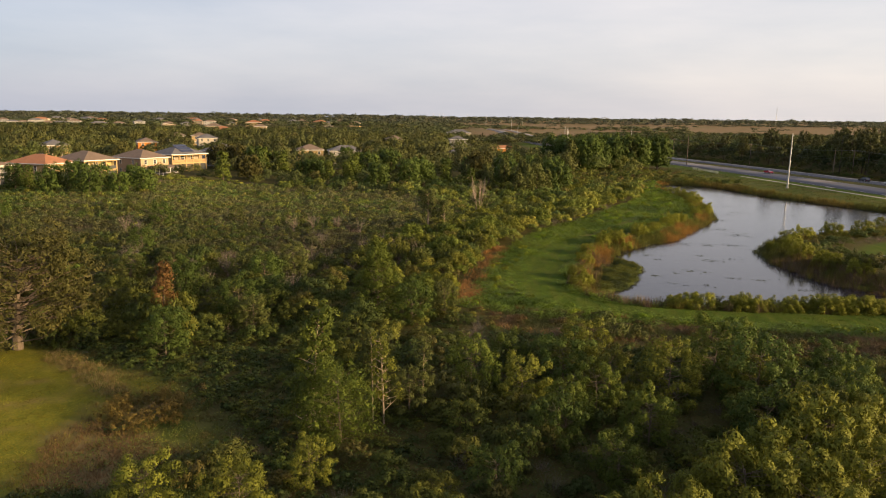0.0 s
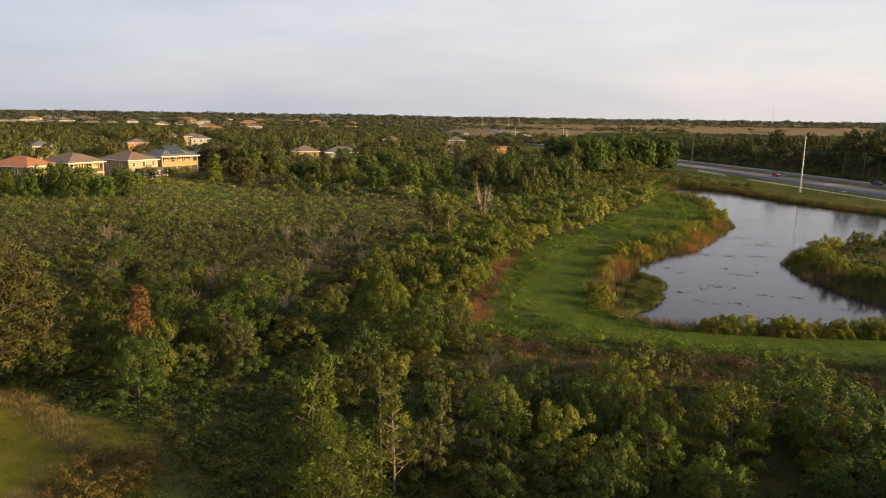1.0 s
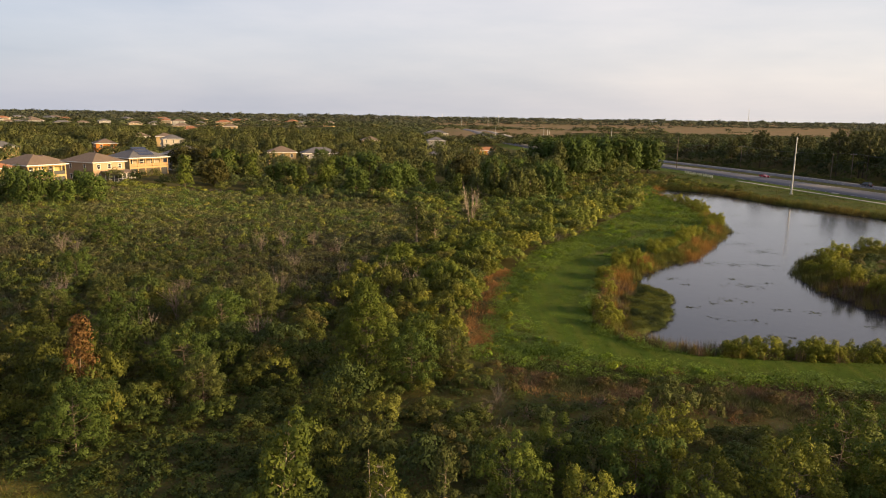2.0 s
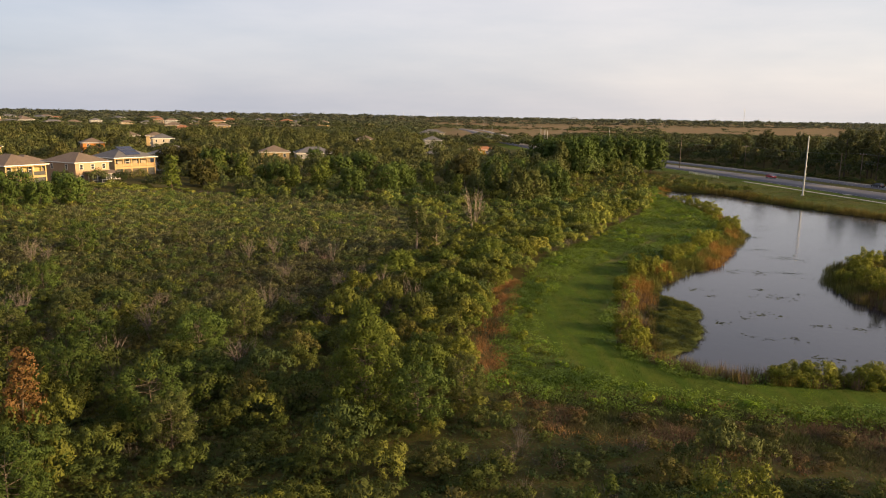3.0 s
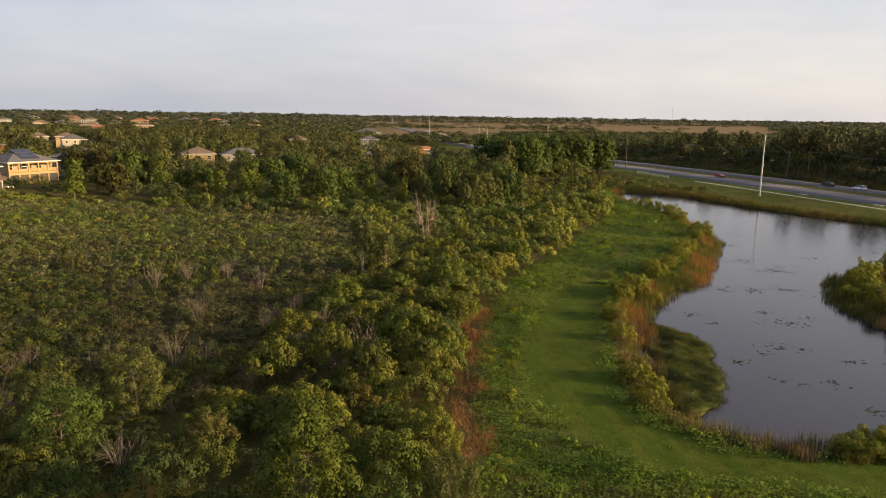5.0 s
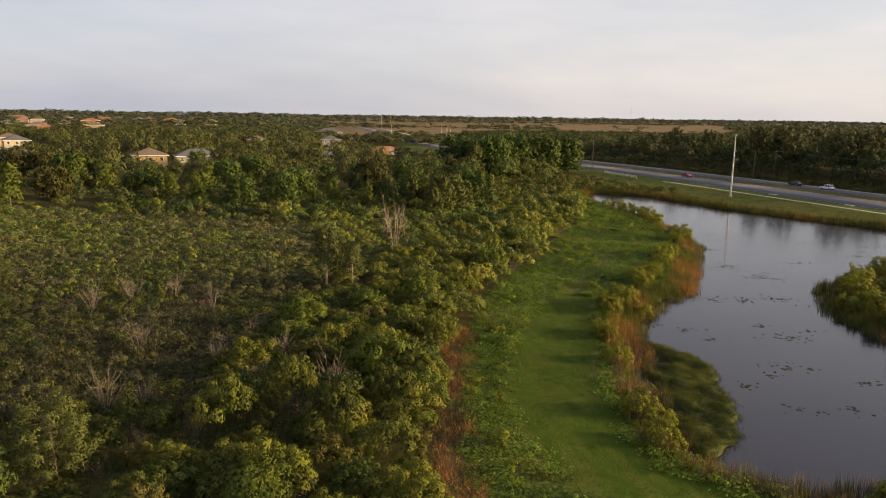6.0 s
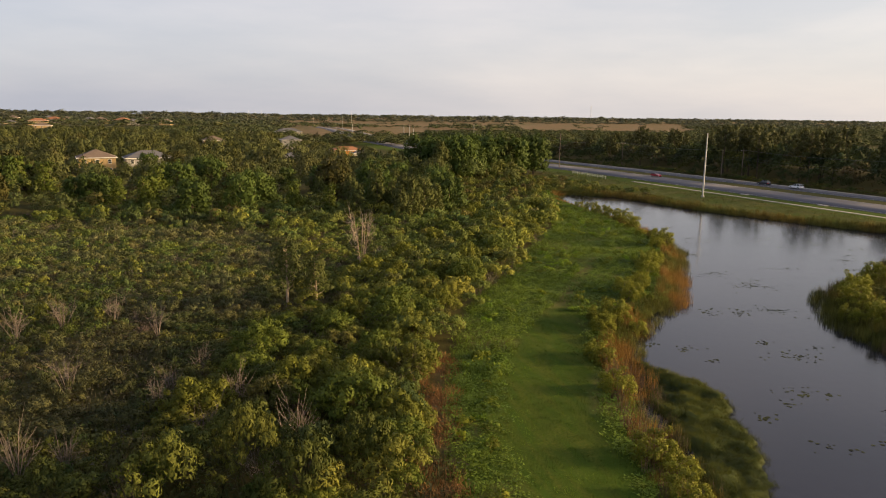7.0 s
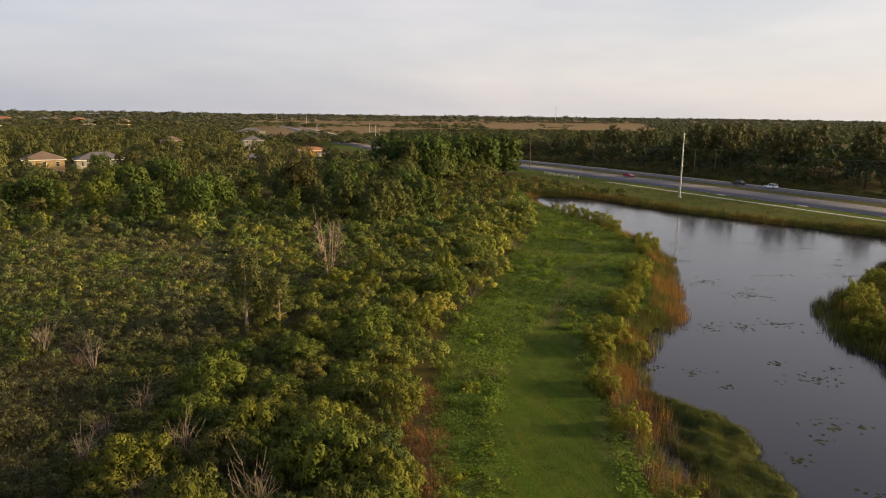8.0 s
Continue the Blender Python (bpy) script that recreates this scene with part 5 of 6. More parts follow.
def bushy(name, seed, spread, height, clumps, per, leaf, colours, label):
    """A broad rounded bush: a few stems and leaves on many small clumps."""
    rs = np.random.RandomState(seed)
    root = tagged(new(name), label, "bush")
    leaves = blob_crown(rs, clumps, 1.0, height / spread, per, leaf, low=0.05, clump=0.165)
    T = leaves[:, :3].reshape(-1, 3) * spread
    light = np.repeat(np.clip((leaves[:, 6] - 0.7) / 0.6, 0, 1), 3, 0)
    me = quick_mesh("crown", T, np.arange(len(T)), 3, colours, tint=light)
    face_out(me, leaves[:, 3:6].reshape(-1, 3))
    part("crown", me, None, root)
    for k in range(5):
        a, r = k * 1.3 + rs.uniform(-0.3, 0.3), spread * rs.uniform(0.3, 0.55)
        v, f = tube([(math.cos(a) * 0.1, math.sin(a) * 0.1, -0.1), (math.cos(a) * r * 0.5, math.sin(a) * r * 0.5, height * 0.35), (math.cos(a) * r, math.sin(a) * r, height * 0.62)], [0.05, 0.035, 0.015], 5)
        me = bpy.data.meshes.new("stem")
        me.from_pydata([tuple(p) for p in v], [], f)
        part("stem", me, BARK, root)
    return root


edge = [bushy("thicket_bush", 170 + k, 2.4, 3.3, 74, 92, 0.36, mat, label) for k, (mat, label) in enumerate(((FRESH_LEAF, "broad rounded fresh green bush at the thicket edge"), (YELLOW_LEAF, "broad rounded yellow-green bush at the thicket edge"), (DEEP_LEAF, "broad rounded deep green bush at the thicket edge"), (FRESH_LEAF, "full green bush with uneven top in the thicket")))]
rs = np.random.RandomState(78)
EDGE_LINE = ((-3, 82), (0.5, 88), (1.5, 96), (3.2, 105), (8.0, 122.7), (14.5, 138.7), (25, 154.5), (33, 168.5), (48.5, 195.5), (61, 225))
first = set()
for (xa, ya), (xb, yb) in zip(EDGE_LINE, EDGE_LINE[1:]):
    far = math.hypot(xb - xa, yb - ya)
    for row, gap in ((0.0, 3.0), (4.0, 3.6), (8.5, 4.6), (14.0, 6.0)):
        for n in range(int(far / gap)):
            k = (n + rs.uniform(0.1, 0.9)) * gap / far
            nx_, ny_ = -(yb - ya) / far, (xb - xa) / far
            x, y = xa + (xb - xa) * k + nx_ * (row + rs.uniform(-0.9, 0.9)), ya + (yb - ya) * k + ny_ * (row + rs.uniform(-0.9, 0.9))
            kind = int(rs.choice(4, p=[0.33, 0.42, 0.05, 0.2]))
            m = at(x, y, rs.uniform(0.65, 1.2), rs.uniform(0, 360))
            if kind in first:
                copy_thing(edge[kind], m)
            else:
                edge[kind].matrix_basis = m
                first.add(kind)

# taller trees behind the wetland
mid = [plant("wetland_tree", 130, 9.0, 3.1, 0.18, 30, 40, 0.52, DEEP_LEAF, BARK, "tall dark green wetland tree", clump=0.36), plant("wetland_tree", 131, 9.0, 2.4, 0.2, 32, 38, 0.52, FRESH_LEAF, BARK, "tall light green wetland tree with a slim trunk", shape="loose", clump=0.36), plant("wetland_tree", 132, 9.5, 2.4, 0.25, 30, 38, 0.52, OLIVE_LEAF, BARK, "thin olive-brown tree with a visible forked trunk", shape="loose", clump=0.34, forks=1), plant("wetland_tree", 133, 8.5, 3.8, 0.15, 30, 40, 0.52, OAK_LEAF, BARK, "broad dark live oak near houses", clump=0.38)]
rs = np.random.RandomState(77)
MID_AT = [(-3.5, 140.5, 8.2, 2), (-0.4, 139.6, 6.5, 2), (-7.8, 214.8, 8, 0), (2, 214.6, 9, 0), (21, 199, 8.5, 2), (30, 207.8, 8, 2), (-100, 187, 7.5, 0), (-88, 171, 6.5, 0), (-85.7, 191, 6.5, 0), (-79, 181, 7, 0), (-94, 178, 7.5, 0), (-106, 176, 7, 1), (-87.5, 269.5, 8.5, 3), (-84, 266, 8, 3), (-79, 266, 8.5, 3), (-74, 268, 8, 3), (-82, 272, 9, 3), (-70, 271, 7.5, 3), (-60, 296, 4, 3), (-69, 298, 4.5, 3), (-45, 316, 9, 0)]
MID_AT += [(-38, 322, 8.5, 3), (-91, 183, 7, 0), (-83, 176, 6, 0), (-98, 170, 6.5, 0), (-103, 182, 7, 0), (-112, 180, 7, 0)]
for i in range(46):
    x = rs.uniform(-72, 40)
    y = 216 + rs.uniform(-6, 62) + (6 if x < -40 else 0)
    MID_AT.append((x, y, rs.uniform(7.0, 10.5), int(rs.choice([0, 1, 2, 3], p=[0.36, 0.26, 0.26, 0.12]))))
for i in range(24):
    MID_AT.append((rs.uniform(6, 36), rs.uniform(205, 262), rs.uniform(8, 11), 2 if i % 3 else 0))
for i in range(36):
    x = rs.uniform(46, 98)
    MID_AT.append((x, 292 + (x - 46) * 0.55 + rs.uniform(-5, 26), rs.uniform(11, 16), 0 if i % 4 else 2))
for x, y, h, k in MID_AT[4:]:
    copy_thing(mid[k], at(x, y, h / (9.0, 9.0, 9.5, 8.5)[k], rs.uniform(0, 360)))
for k, (x, y) in enumerate(((-21, 214), (-30, 222), (24, 203), (-80, 292))):
    placed(mid[k], x, y)
forked = plant("forked_tree", 142, 8.4, 2.7, 0.40, 22, 70, 0.40, OLIVE_LEAF, PALE_BARK, "olive tree with pale forked stems over the brush", shape="loose", clump=0.27, forks=2, trunk_r=0.17, limb=0.4)
placed(forked, -3.5, 140.5)
copy_thing(forked, at(-0.2, 139.8, 0.76, 110))


def bare_tree():
    """A leafless crown of fine upright twigs over forked pale stems, with some leaves left below."""
    rs = np.random.RandomState(140)
    root = tagged(new("bare_tree"), "leafless pale grey tree with a vase of fine twigs", "tree")
    limbs, twig = [], []
    for k in range(9):
        a, r = k * 0.7 + rs.uniform(-0.2, 0.2), rs.uniform(1.0, 2.6)
        low = Vector((math.cos(a) * 0.12, math.sin(a) * 0.12, -0.1))
        mid_ = Vector((math.cos(a) * r * 0.5, math.sin(a) * r * 0.5, rs.uniform(3.0, 4.2)))
        end = Vector((math.cos(a) * r, math.sin(a) * r, rs.uniform(6.6, 8.6)))
        limbs.append(tube([low, mid_, end], [0.11, 0.07, 0.02], 5))
        for _ in range(16):
            s_ = mid_.lerp(end, rs.uniform(-0.3, 0.95))
            d = Vector(rs.normal(0, 0.45, 3)) + Vector((math.cos(a) * 0.35, math.sin(a) * 0.35, 0.9))
            twig.append(tube([s_, s_ + d * 0.7, s_ + d * 1.3 + Vector((0, 0, 0.25))], [0.035, 0.024, 0.012], 3))
    for key, some in (("stem", limbs), ("branching", twig)):
        v, f = joined(some)
        me = bpy.data.meshes.new(key)
        me.from_pydata([tuple(p) for p in v], [], f)
        tagged(part(key, me, PALE_BARK, root), kind="stuff")
    leaves = blob_crown(rs, 22, 2.8, 5.4, 40, 0.5, low=0.25, clump=0.2)
    T = leaves[:, :3].reshape(-1, 3)
    me = quick_mesh("crown", T, np.arange(len(T)), 3, OLIVE_LEAF, tint=np.repeat(np.clip((leaves[:, 6] - 0.7) / 0.6, 0, 1), 3, 0))
    face_out(me, leaves[:, 3:6].reshape(-1, 3))
    part("crown", me, None, root)
    return root


placed(bare_tree(), 7.6, 160.0)


DEAD_TWIG = plain("grey_dead_twigs", (0.125, 0.10, 0.085), 0.4, 4.0, 0.9, bump=0.3, stretch=(1, 1, 0.2))


def bare_shrub(seed, label):
    """A leafless shrub: a spreading vase of thin pale twigs."""
    rs = np.random.RandomState(seed)
    root = tagged(new("bare_shrub"), label, "shrub", "bare shrubs")
    limbs, twig = [], []
    for k in range(8):
        a, r = k * 0.8 + rs.uniform(-0.3, 0.3), rs.uniform(0.4, 1.1)
        m_ = Vector((math.cos(a) * r * 0.45, math.sin(a) * r * 0.45, rs.uniform(0.7, 1.2)))
        end = Vector((math.cos(a) * r, math.sin(a) * r, rs.uniform(1.6, 2.5)))
        limbs.append(tube([(0, 0, -0.1), m_, end], [0.03, 0.02, 0.008], 4))
        for _ in range(9):
            s_ = m_.lerp(end, rs.uniform(-0.2, 0.95))
            d = Vector(rs.normal(0, 0.3, 3)) + Vector((math.cos(a) * 0.2, math.sin(a) * 0.2, 0.4))
            twig.append(tube([s_, s_ + d * 0.7, s_ + d * 1.2 + Vector((0, 0, 0.1))], [0.011, 0.008, 0.004], 3))
    for key, some in (("stem", limbs), ("branching", twig)):
        v, f = joined(some)
        me = bpy.data.meshes.new(key)
        me.from_pydata([tuple(p) for p in v], [], f)
        tagged(part(key, me, DEAD_TWIG, root), kind="stuff")
    return root


shrubs = [bare_shrub(180 + k, "leafless pale grey-brown shrub among green bushes") for k in range(3)]
rs = np.random.RandomState(181)
for n in range(24):
    y = rs.uniform(84, 140)
    x = rs.uniform(-34, 2) if n % 3 else rs.uniform(-60, -20)
    if n < 3:
        placed(shrubs[n], -6.0 - 4 * n, 100.0 + 7 * n, 1.1)
    else:
        copy_thing(shrubs[n % 3], at(x, y, rs.uniform(0.75, 1.3), rs.uniform(0, 360)))

pine = plant("pine", 150, 18.0, 3.4, 0.55, 20, 34, 0.60, PINE_LEAF, DARK_BARK, "tall pine with a bare trunk and a tufted crown", shape="umbrella", clump=0.32)
placed(pine, 172.0, 285.0)
for i in range(64):
    y = rs.uniform(170, 400)
    copy_thing(pine, at(float(road_x(y)) + rs.uniform(40, 110), y, rs.uniform(0.85, 1.2) * (1 - 0.2 * float(smooth(y, 300, 400))), rs.uniform(0, 360)))

# bushes by the water
waterside = plant("waterside_bush", 160, 2.3, 1.5, 0.02, 36, 84, 0.34, WATERSIDE_LEAF, BARK, "rounded feathery yellow-green bush by the pond", "bush", clump=0.22, trunk_r=0.04)
placed(waterside, 19.4, 98.6)
BUSH_AT = ((18.6, 93.6, 0.9), (20.2, 97, 0.8), (32, 128.6, 1.1), (29.4, 126.4, 0.8), (33.5, 126, 0.7), (39.4, 140, 0.9), (43, 142.5, 0.8), (50.5, 153.2, 1.1), (53, 156, 0.9), (64, 171, 1.2), (66.5, 177, 1.2), (71, 199, 1.4), (71.5, 205, 1.3), (71, 210, 1.2), (70, 194, 1.2), (71.5, 216, 1.2), (71, 222, 0.8), (61.5, 121, 1.2), (60, 115, 1.3), (60.5, 108, 1.2), (62.5, 102, 1.2), (66, 97, 1.2), (65, 129, 1.2), (70, 134, 1.2), (78, 138.5, 1.3), (86, 141.5, 1.3), (95, 149, 1.3))
for n, (x, y, s) in enumerate(BUSH_AT):
    copy_thing(waterside, at(x, y, s, n * 67 % 360))


rs = np.random.RandomState(92)
for n in range(44):
    x = 28.5 + n * 0.95 + rs.uniform(-0.7, 0.7)
    copy_thing(waterside, at(x, 83.9 - 0.055 * (x - 26) + rs.uniform(-0.7, 0.6), rs.uniform(0.6, 1.15), rs.uniform(0, 360), 0.2))
rs = np.random.RandomState(93)
BANK = ((17.5, 91.5), (19.6, 99), (23, 108.5), (26.5, 118), (31, 126.5), (37.5, 134), (44, 140.5), (52, 153), (58, 162), (63.5, 171), (67.5, 182), (73, 198))
for (xa, ya), (xb, yb) in zip(BANK, BANK[1:]):
    for n in range(4):
        k = (n + rs.uniform(0.1, 0.9)) / 4
        if rs.rand() < (0.4 if ya < 115 else 0.62):
            copy_thing(waterside, at(xa + (xb - xa) * k - 1.6 + rs.normal(0, 0.7), ya + (yb - ya) * k + rs.normal(0, 0.5), rs.uniform(0.5, 0.95), rs.uniform(0, 360)))
rs = np.random.RandomState(91)
for n in range(260):
    x, y = rs.uniform(57, 105), rs.uniform(90, 154)
    d = float(depth_in(POND, np.array([x]), np.array([y]))[0])
    clear = 68 < x < 100 and 96 < y < 137
    if (-6 if not clear else -3.4) < d < -1.6 and x < 0.6 * y + 20:
        copy_thing(waterside, at(x, y, rs.uniform(0.45, 0.8), rs.uniform(0, 360)))


# ---------------------------------------------------------------- gravel pad on the spit of land
GRAVEL = plain("grey_gravel", (0.12, 0.112, 0.10), 0.4, 5.0, 0.95, bump=0.5)


def gravel_pad():
    """A thin uneven sheet of gravel laid over the grass."""
    xs, ys = np.linspace(70.5, 112, 43), np.linspace(111, 118, 19)
    X, Y = np.meshgrid(xs, ys)
    ragged = 1.0 * (patch(X, Y, 3.0, 91) - 0.5)
    X, Y = X + ragged, Y + 0.7 * ragged + 0.05 * (X - 70)
    V = np.column_stack([X.ravel(), Y.ravel(), (land(X.ravel(), Y.ravel()) + 0.05)])
    n = np.arange(43 * 19).reshape(19, 43)
    F = np.stack([n[:-1, :-1], n[:-1, 1:], n[1:, 1:], n[1:, :-1]], -1).reshape(-1)
    tagged(new("gravel_pad", quick_mesh("gravel_pad", V, F, 4, GRAVEL)), "pale gravel pad on the grassy spit of land", "gravel", kind="structure")


gravel_pad()

# ---------------------------------------------------------------- buildings
def box(bm, x0, x1, y0, y1, z0, z1):
    v = [bm.verts.new(c) for c in ((x0, y0, z0), (x1, y0, z0), (x1, y1, z0), (x0, y1, z0), (x0, y0, z1), (x1, y0, z1), (x1, y1, z1), (x0, y1, z1))]
    for f in ((3, 2, 1, 0), (4, 5, 6, 7), (0, 1, 5, 4), (1, 2, 6, 5), (2, 3, 7, 6), (3, 0, 4, 7)):
        bm.faces.new([v[i] for i in f])
    return bm


def block(*size):
    return box(bmesh.new(), *size)


def ring(bm, w, h, t, depth):
    """A frame round an opening of w x h in the xz plane, from its lower left corner."""
    box(bm, -t, w + t, -depth, 0.02, -t, 0)
    box(bm, -t, w + t, -depth, 0.02, h, h + t)
    box(bm, -t, 0, -depth, 0.02, 0, h)
    box(bm, w, w + t, -depth, 0.02, 0, h)
    return bm


def window(parent, x, y, z, w, h, turn=0.0, trim=WHITE):
    """A framed sash window set on a wall."""
    ob = part("window", box(ring(bmesh.new(), w, h, 0.10, 0.09), 0, w, -0.055, 0.0, h * 0.48, h * 0.53), trim, parent)
    ob.matrix_basis = pose(x, y, z, 0, 0, turn)
    part("pane", block(0.005, w - 0.005, -0.03, 0.0, 0.005, h - 0.005), DARK_GLASS, ob, "dark glass pane")
    return ob


def hip_roof(w, d, z, over, slope):
    bm = bmesh.new()
    x0, x1, y0, y1 = -over, w + over, -over, d + over
    half = min(x1 - x0, y1 - y0) / 2
    rise = half * slope
    if x1 - x0 > y1 - y0:
        ridge = ((x0 + half, (y0 + y1) / 2), (x1 - half - 0.01, (y0 + y1) / 2))
    else:
        ridge = (((x0 + x1) / 2, y0 + half), ((x0 + x1) / 2, y1 - half - 0.01))
    low = [bm.verts.new((x, y, z - 0.18)) for x, y in ((x0, y0), (x1, y0), (x1, y1), (x0, y1))]
    e = [bm.verts.new((x, y, z + 0.02)) for x, y in ((x0, y0), (x1, y0), (x1, y1), (x0, y1))]
    r = [bm.verts.new((x, y, z + rise)) for x, y in ridge]
    bm.faces.new(low[::-1])
    for i in range(4):
        bm.faces.new((low[i], low[(i + 1) % 4], e[(i + 1) % 4], e[i]))
    if x1 - x0 > y1 - y0:
        for q in ((e[0], e[1], r[1], r[0]), (e[1], e[2], r[1]), (e[2], e[3], r[0], r[1]), (e[3], e[0], r[0])):
            bm.faces.new(q)
    else:
        for q in ((e[0], e[1], r[0]), (e[1], e[2], r[1], r[0]), (e[2], e[3], r[1]), (e[3], e[0], r[0], r[1])):
            bm.faces.new(q)
    return bm


def house(x, y, turn, w, d, storeys, wall, roof, label, slope=0.42, z=None, recess=0.0, group="", back=True):
    """A stuccoed house; local x runs along its lit front from the corner, y to its back."""
    root = tagged(new("house"), label, "house", group)
    root.matrix_basis = pose(x, y, float(land(x, y)) if z is None else z, 0, 0, turn)
    h = 3.0 * storeys
    part("wall", block(0, w, recess, d, -0.6, h), wall, root)
    part("roof", hip_roof(w, d, h, 0.55, slope), roof, root)
    bm = bmesh.new()
    for b in ((-0.6, w + 0.6, -0.63, -0.56), (-0.6, w + 0.6, d + 0.56, d + 0.63)):
        box(bm, *b, h - 0.2, h + 0.03)
    for b in ((-0.63, -0.56), (w + 0.56, w + 0.63)):
        box(bm, *b, -0.56, d + 0.56, h - 0.2, h + 0.03)
    part("fascia", bm, WHITE, root, "white eave trim")
    for s in range(storeys):
        zz = s * 3.0 + 1.0
        if not recess:
            for k in range(max(2, int(w / 3.6))):
                window(root, (k + 0.5) * w / max(2, int(w / 3.6)) - 0.5, 0, zz, 1.0, 1.3)
        for k in range(2):
            window(root, 0, d * (0.72 - 0.45 * k) + 0.4, zz, 0.8, 1.3, -90)
            window(root, w, d * (0.28 + 0.45 * k) - 0.4, zz, 0.8, 1.3, 90)
    return root


CREAM = stucco("cream_stucco", (0.33, 0.235, 0.115))
YELLOW = stucco("yellow_stucco", (0.34, 0.26, 0.10))
PINK = stucco("pinkish_stucco", (0.33, 0.225, 0.14))
GREY = stucco("grey_stucco", (0.22, 0.215, 0.21))
ORANGE = stucco("orange_stucco", (0.38, 0.15, 0.035))
TAN = stucco("tan_stucco", (0.28, 0.22, 0.15))
PALE = stucco("pale_stucco", (0.36, 0.32, 0.26))
BROWN_ROOF = shingle("brown_shingles", (0.118, 0.086, 0.063))
RED_ROOF = shingle("red_shingles", (0.22, 0.098, 0.048))
SLATE_ROOF = shingle("dark_grey_shingles", (0.085, 0.082, 0.085))
TIMBER = plain("stained_timber", (0.33, 0.19, 0.09), 0.3, 3.0, 0.7, stretch=(1, 1, 0.2))


def lean_to(root, x0, x1, depth, h, bays, frame_mat, roof_mat, screen=True):
    """A screened porch against a house's front."""
    porch = part("porch", block(x0, x1, -depth, -0.01, -0.5, 0.12), CONCRETE, root, "screened porch on a concrete slab")
    bm = bmesh.new()
    v = [bm.verts.new(c) for c in ((x0 - 0.3, -depth - 0.3, h), (x1 + 0.3, -depth - 0.3, h), (x1 + 0.3, -0.01, h + 0.55), (x0 - 0.3, -0.01, h + 0.55))]
    u = [bm.verts.new(c.co + Vector((0, 0, 0.14))) for c in v]
    bm.faces.new(v[::-1])
    bm.faces.new(u)
    for i in range(4):
        bm.faces.new((v[i], v[(i + 1) % 4], u[(i + 1) % 4], u[i]))
    part("porch_roof", bm, roof_mat, porch)
    for k in range(bays + 1):
        px = x0 + (x1 - x0) * k / bays
        part("post", block(px - 0.08, px + 0.08, -depth, -depth + 0.16, 0.12, h + 0.02), frame_mat, porch)
    for zz in (0.2, 1.0, h - 0.14):
        part("rail", block(x0 + 0.09, x1 - 0.09, -depth + 0.04, -depth + 0.12, zz, zz + 0.1), frame_mat, porch)
    for px in (x0, x1):
        part("side_post", block(px - 0.08, px + 0.08, -depth * 0.5 - 0.08, -depth * 0.5 + 0.08, 0.12, h + 0.2), frame_mat, porch)
    if screen:
        part("screen", block(x0 + 0.1, x1 - 0.1, -depth + 0.07, -depth + 0.085, 0.3, h - 0.14), SCREEN, porch, "dark screening across a porch opening")


# brown for sheets in open porch bays: the shade inside, put into colour
PORCH_SHADE = plain("porch_shade_brown", (0.075, 0.058, 0.04), 0.3, 1.2, 0.8)


def loggia(root, w, depth, floors, cols, rail_mat, column_mat):
    """Columns, decks and railings before a recessed front, one storey over another."""
    for s in range(floors):
        z0 = s * 3.0
        part("deck", block(0.0, w, 0.0, depth - 0.01, z0 - 0.3, z0 + 0.05), column_mat, root)
        for k in range(cols):
            px = k * (w - 0.36) / (cols - 1)
            part("column", block(px, px + 0.36, 0.02, 0.38, z0 + 0.051, z0 + 2.74), column_mat, root)
        part("beam", block(0.0, w, 0.0, 0.4, z0 + 2.45, z0 + 2.699), column_mat, root)
        if s:
            part("railing", block(0.37, w - 0.37, 0.12, 0.2, z0 + 0.15, z0 + 1.05), rail_mat, root, "slatted balcony railing")
        else:
            for k in range(cols - 1):
                px = k * (w - 0.36) / (cols - 1)
                # outer bays get screens, middle bays a sheet coloured like the shade within
                part("screen", block(px + 0.37, px + (w - 0.36) / (cols - 1) - 0.01, 0.18, 0.2, z0 + 0.06, z0 + 2.44), SCREEN if k in (0, cols - 2) else PORCH_SHADE, root, "dark screening across a porch opening")
        for k in range(3):
            window(root, 1.2 + k * (w - 2) / 3, depth, z0 + 0.6, 1.4, 1.8)
    part("end_wall", block(0.0, 0.2, 0.41, depth - 0.01, 0.051, 3.0 * floors - 0.2), column_mat, root)


h1 = house(-97.4, 248.0, 55.0, 14.3, 12.5, 2, TAN, SLATE_ROOF, "two-storey house with columned balcony and solar panels", recess=2.6)
loggia(h1, 14.3, 2.6, 2, 6, TIMBER, CREAM)
bm = bmesh.new()
slope_k = 0.42
for i in range(5):
    for j in range(3):
        px, t = 4.6 + i * 1.06, 0.35 + j * 0.29
        y0, y1 = -0.55 + 6.8 * (t - 0.12), -0.55 + 6.8 * (t + 0.12)
        z0, z1 = 6.1 + (y0 + 0.55) * slope_k, 6.1 + (y1 + 0.55) * slope_k
        f = [bm.verts.new(c) for c in ((px, y0, z0), (px + 1.0, y0, z0), (px + 1.0, y1, z1), (px, y1, z1))]
        g = [bm.verts.new(c.co + Vector((0, -0.03, 0.06))) for c in f]
        bm.faces.new(g)
        for q in range(4):
            bm.faces.new((f[q], f[(q + 1) % 4], g[(q + 1) % 4], g[q]))
part("solar_panel", bm, SOLAR, h1, "dark blue solar array")

h2 = house(-98.6, 225.0, 61.0, 10.8, 14.0, 2, PINK, BROWN_ROOF, "two-storey pinkish stucco house with a screened porch")
lean_to(h2, 2.6, 11.4, 3.6, 2.7, 6, WHITE, BROWN_ROOF)
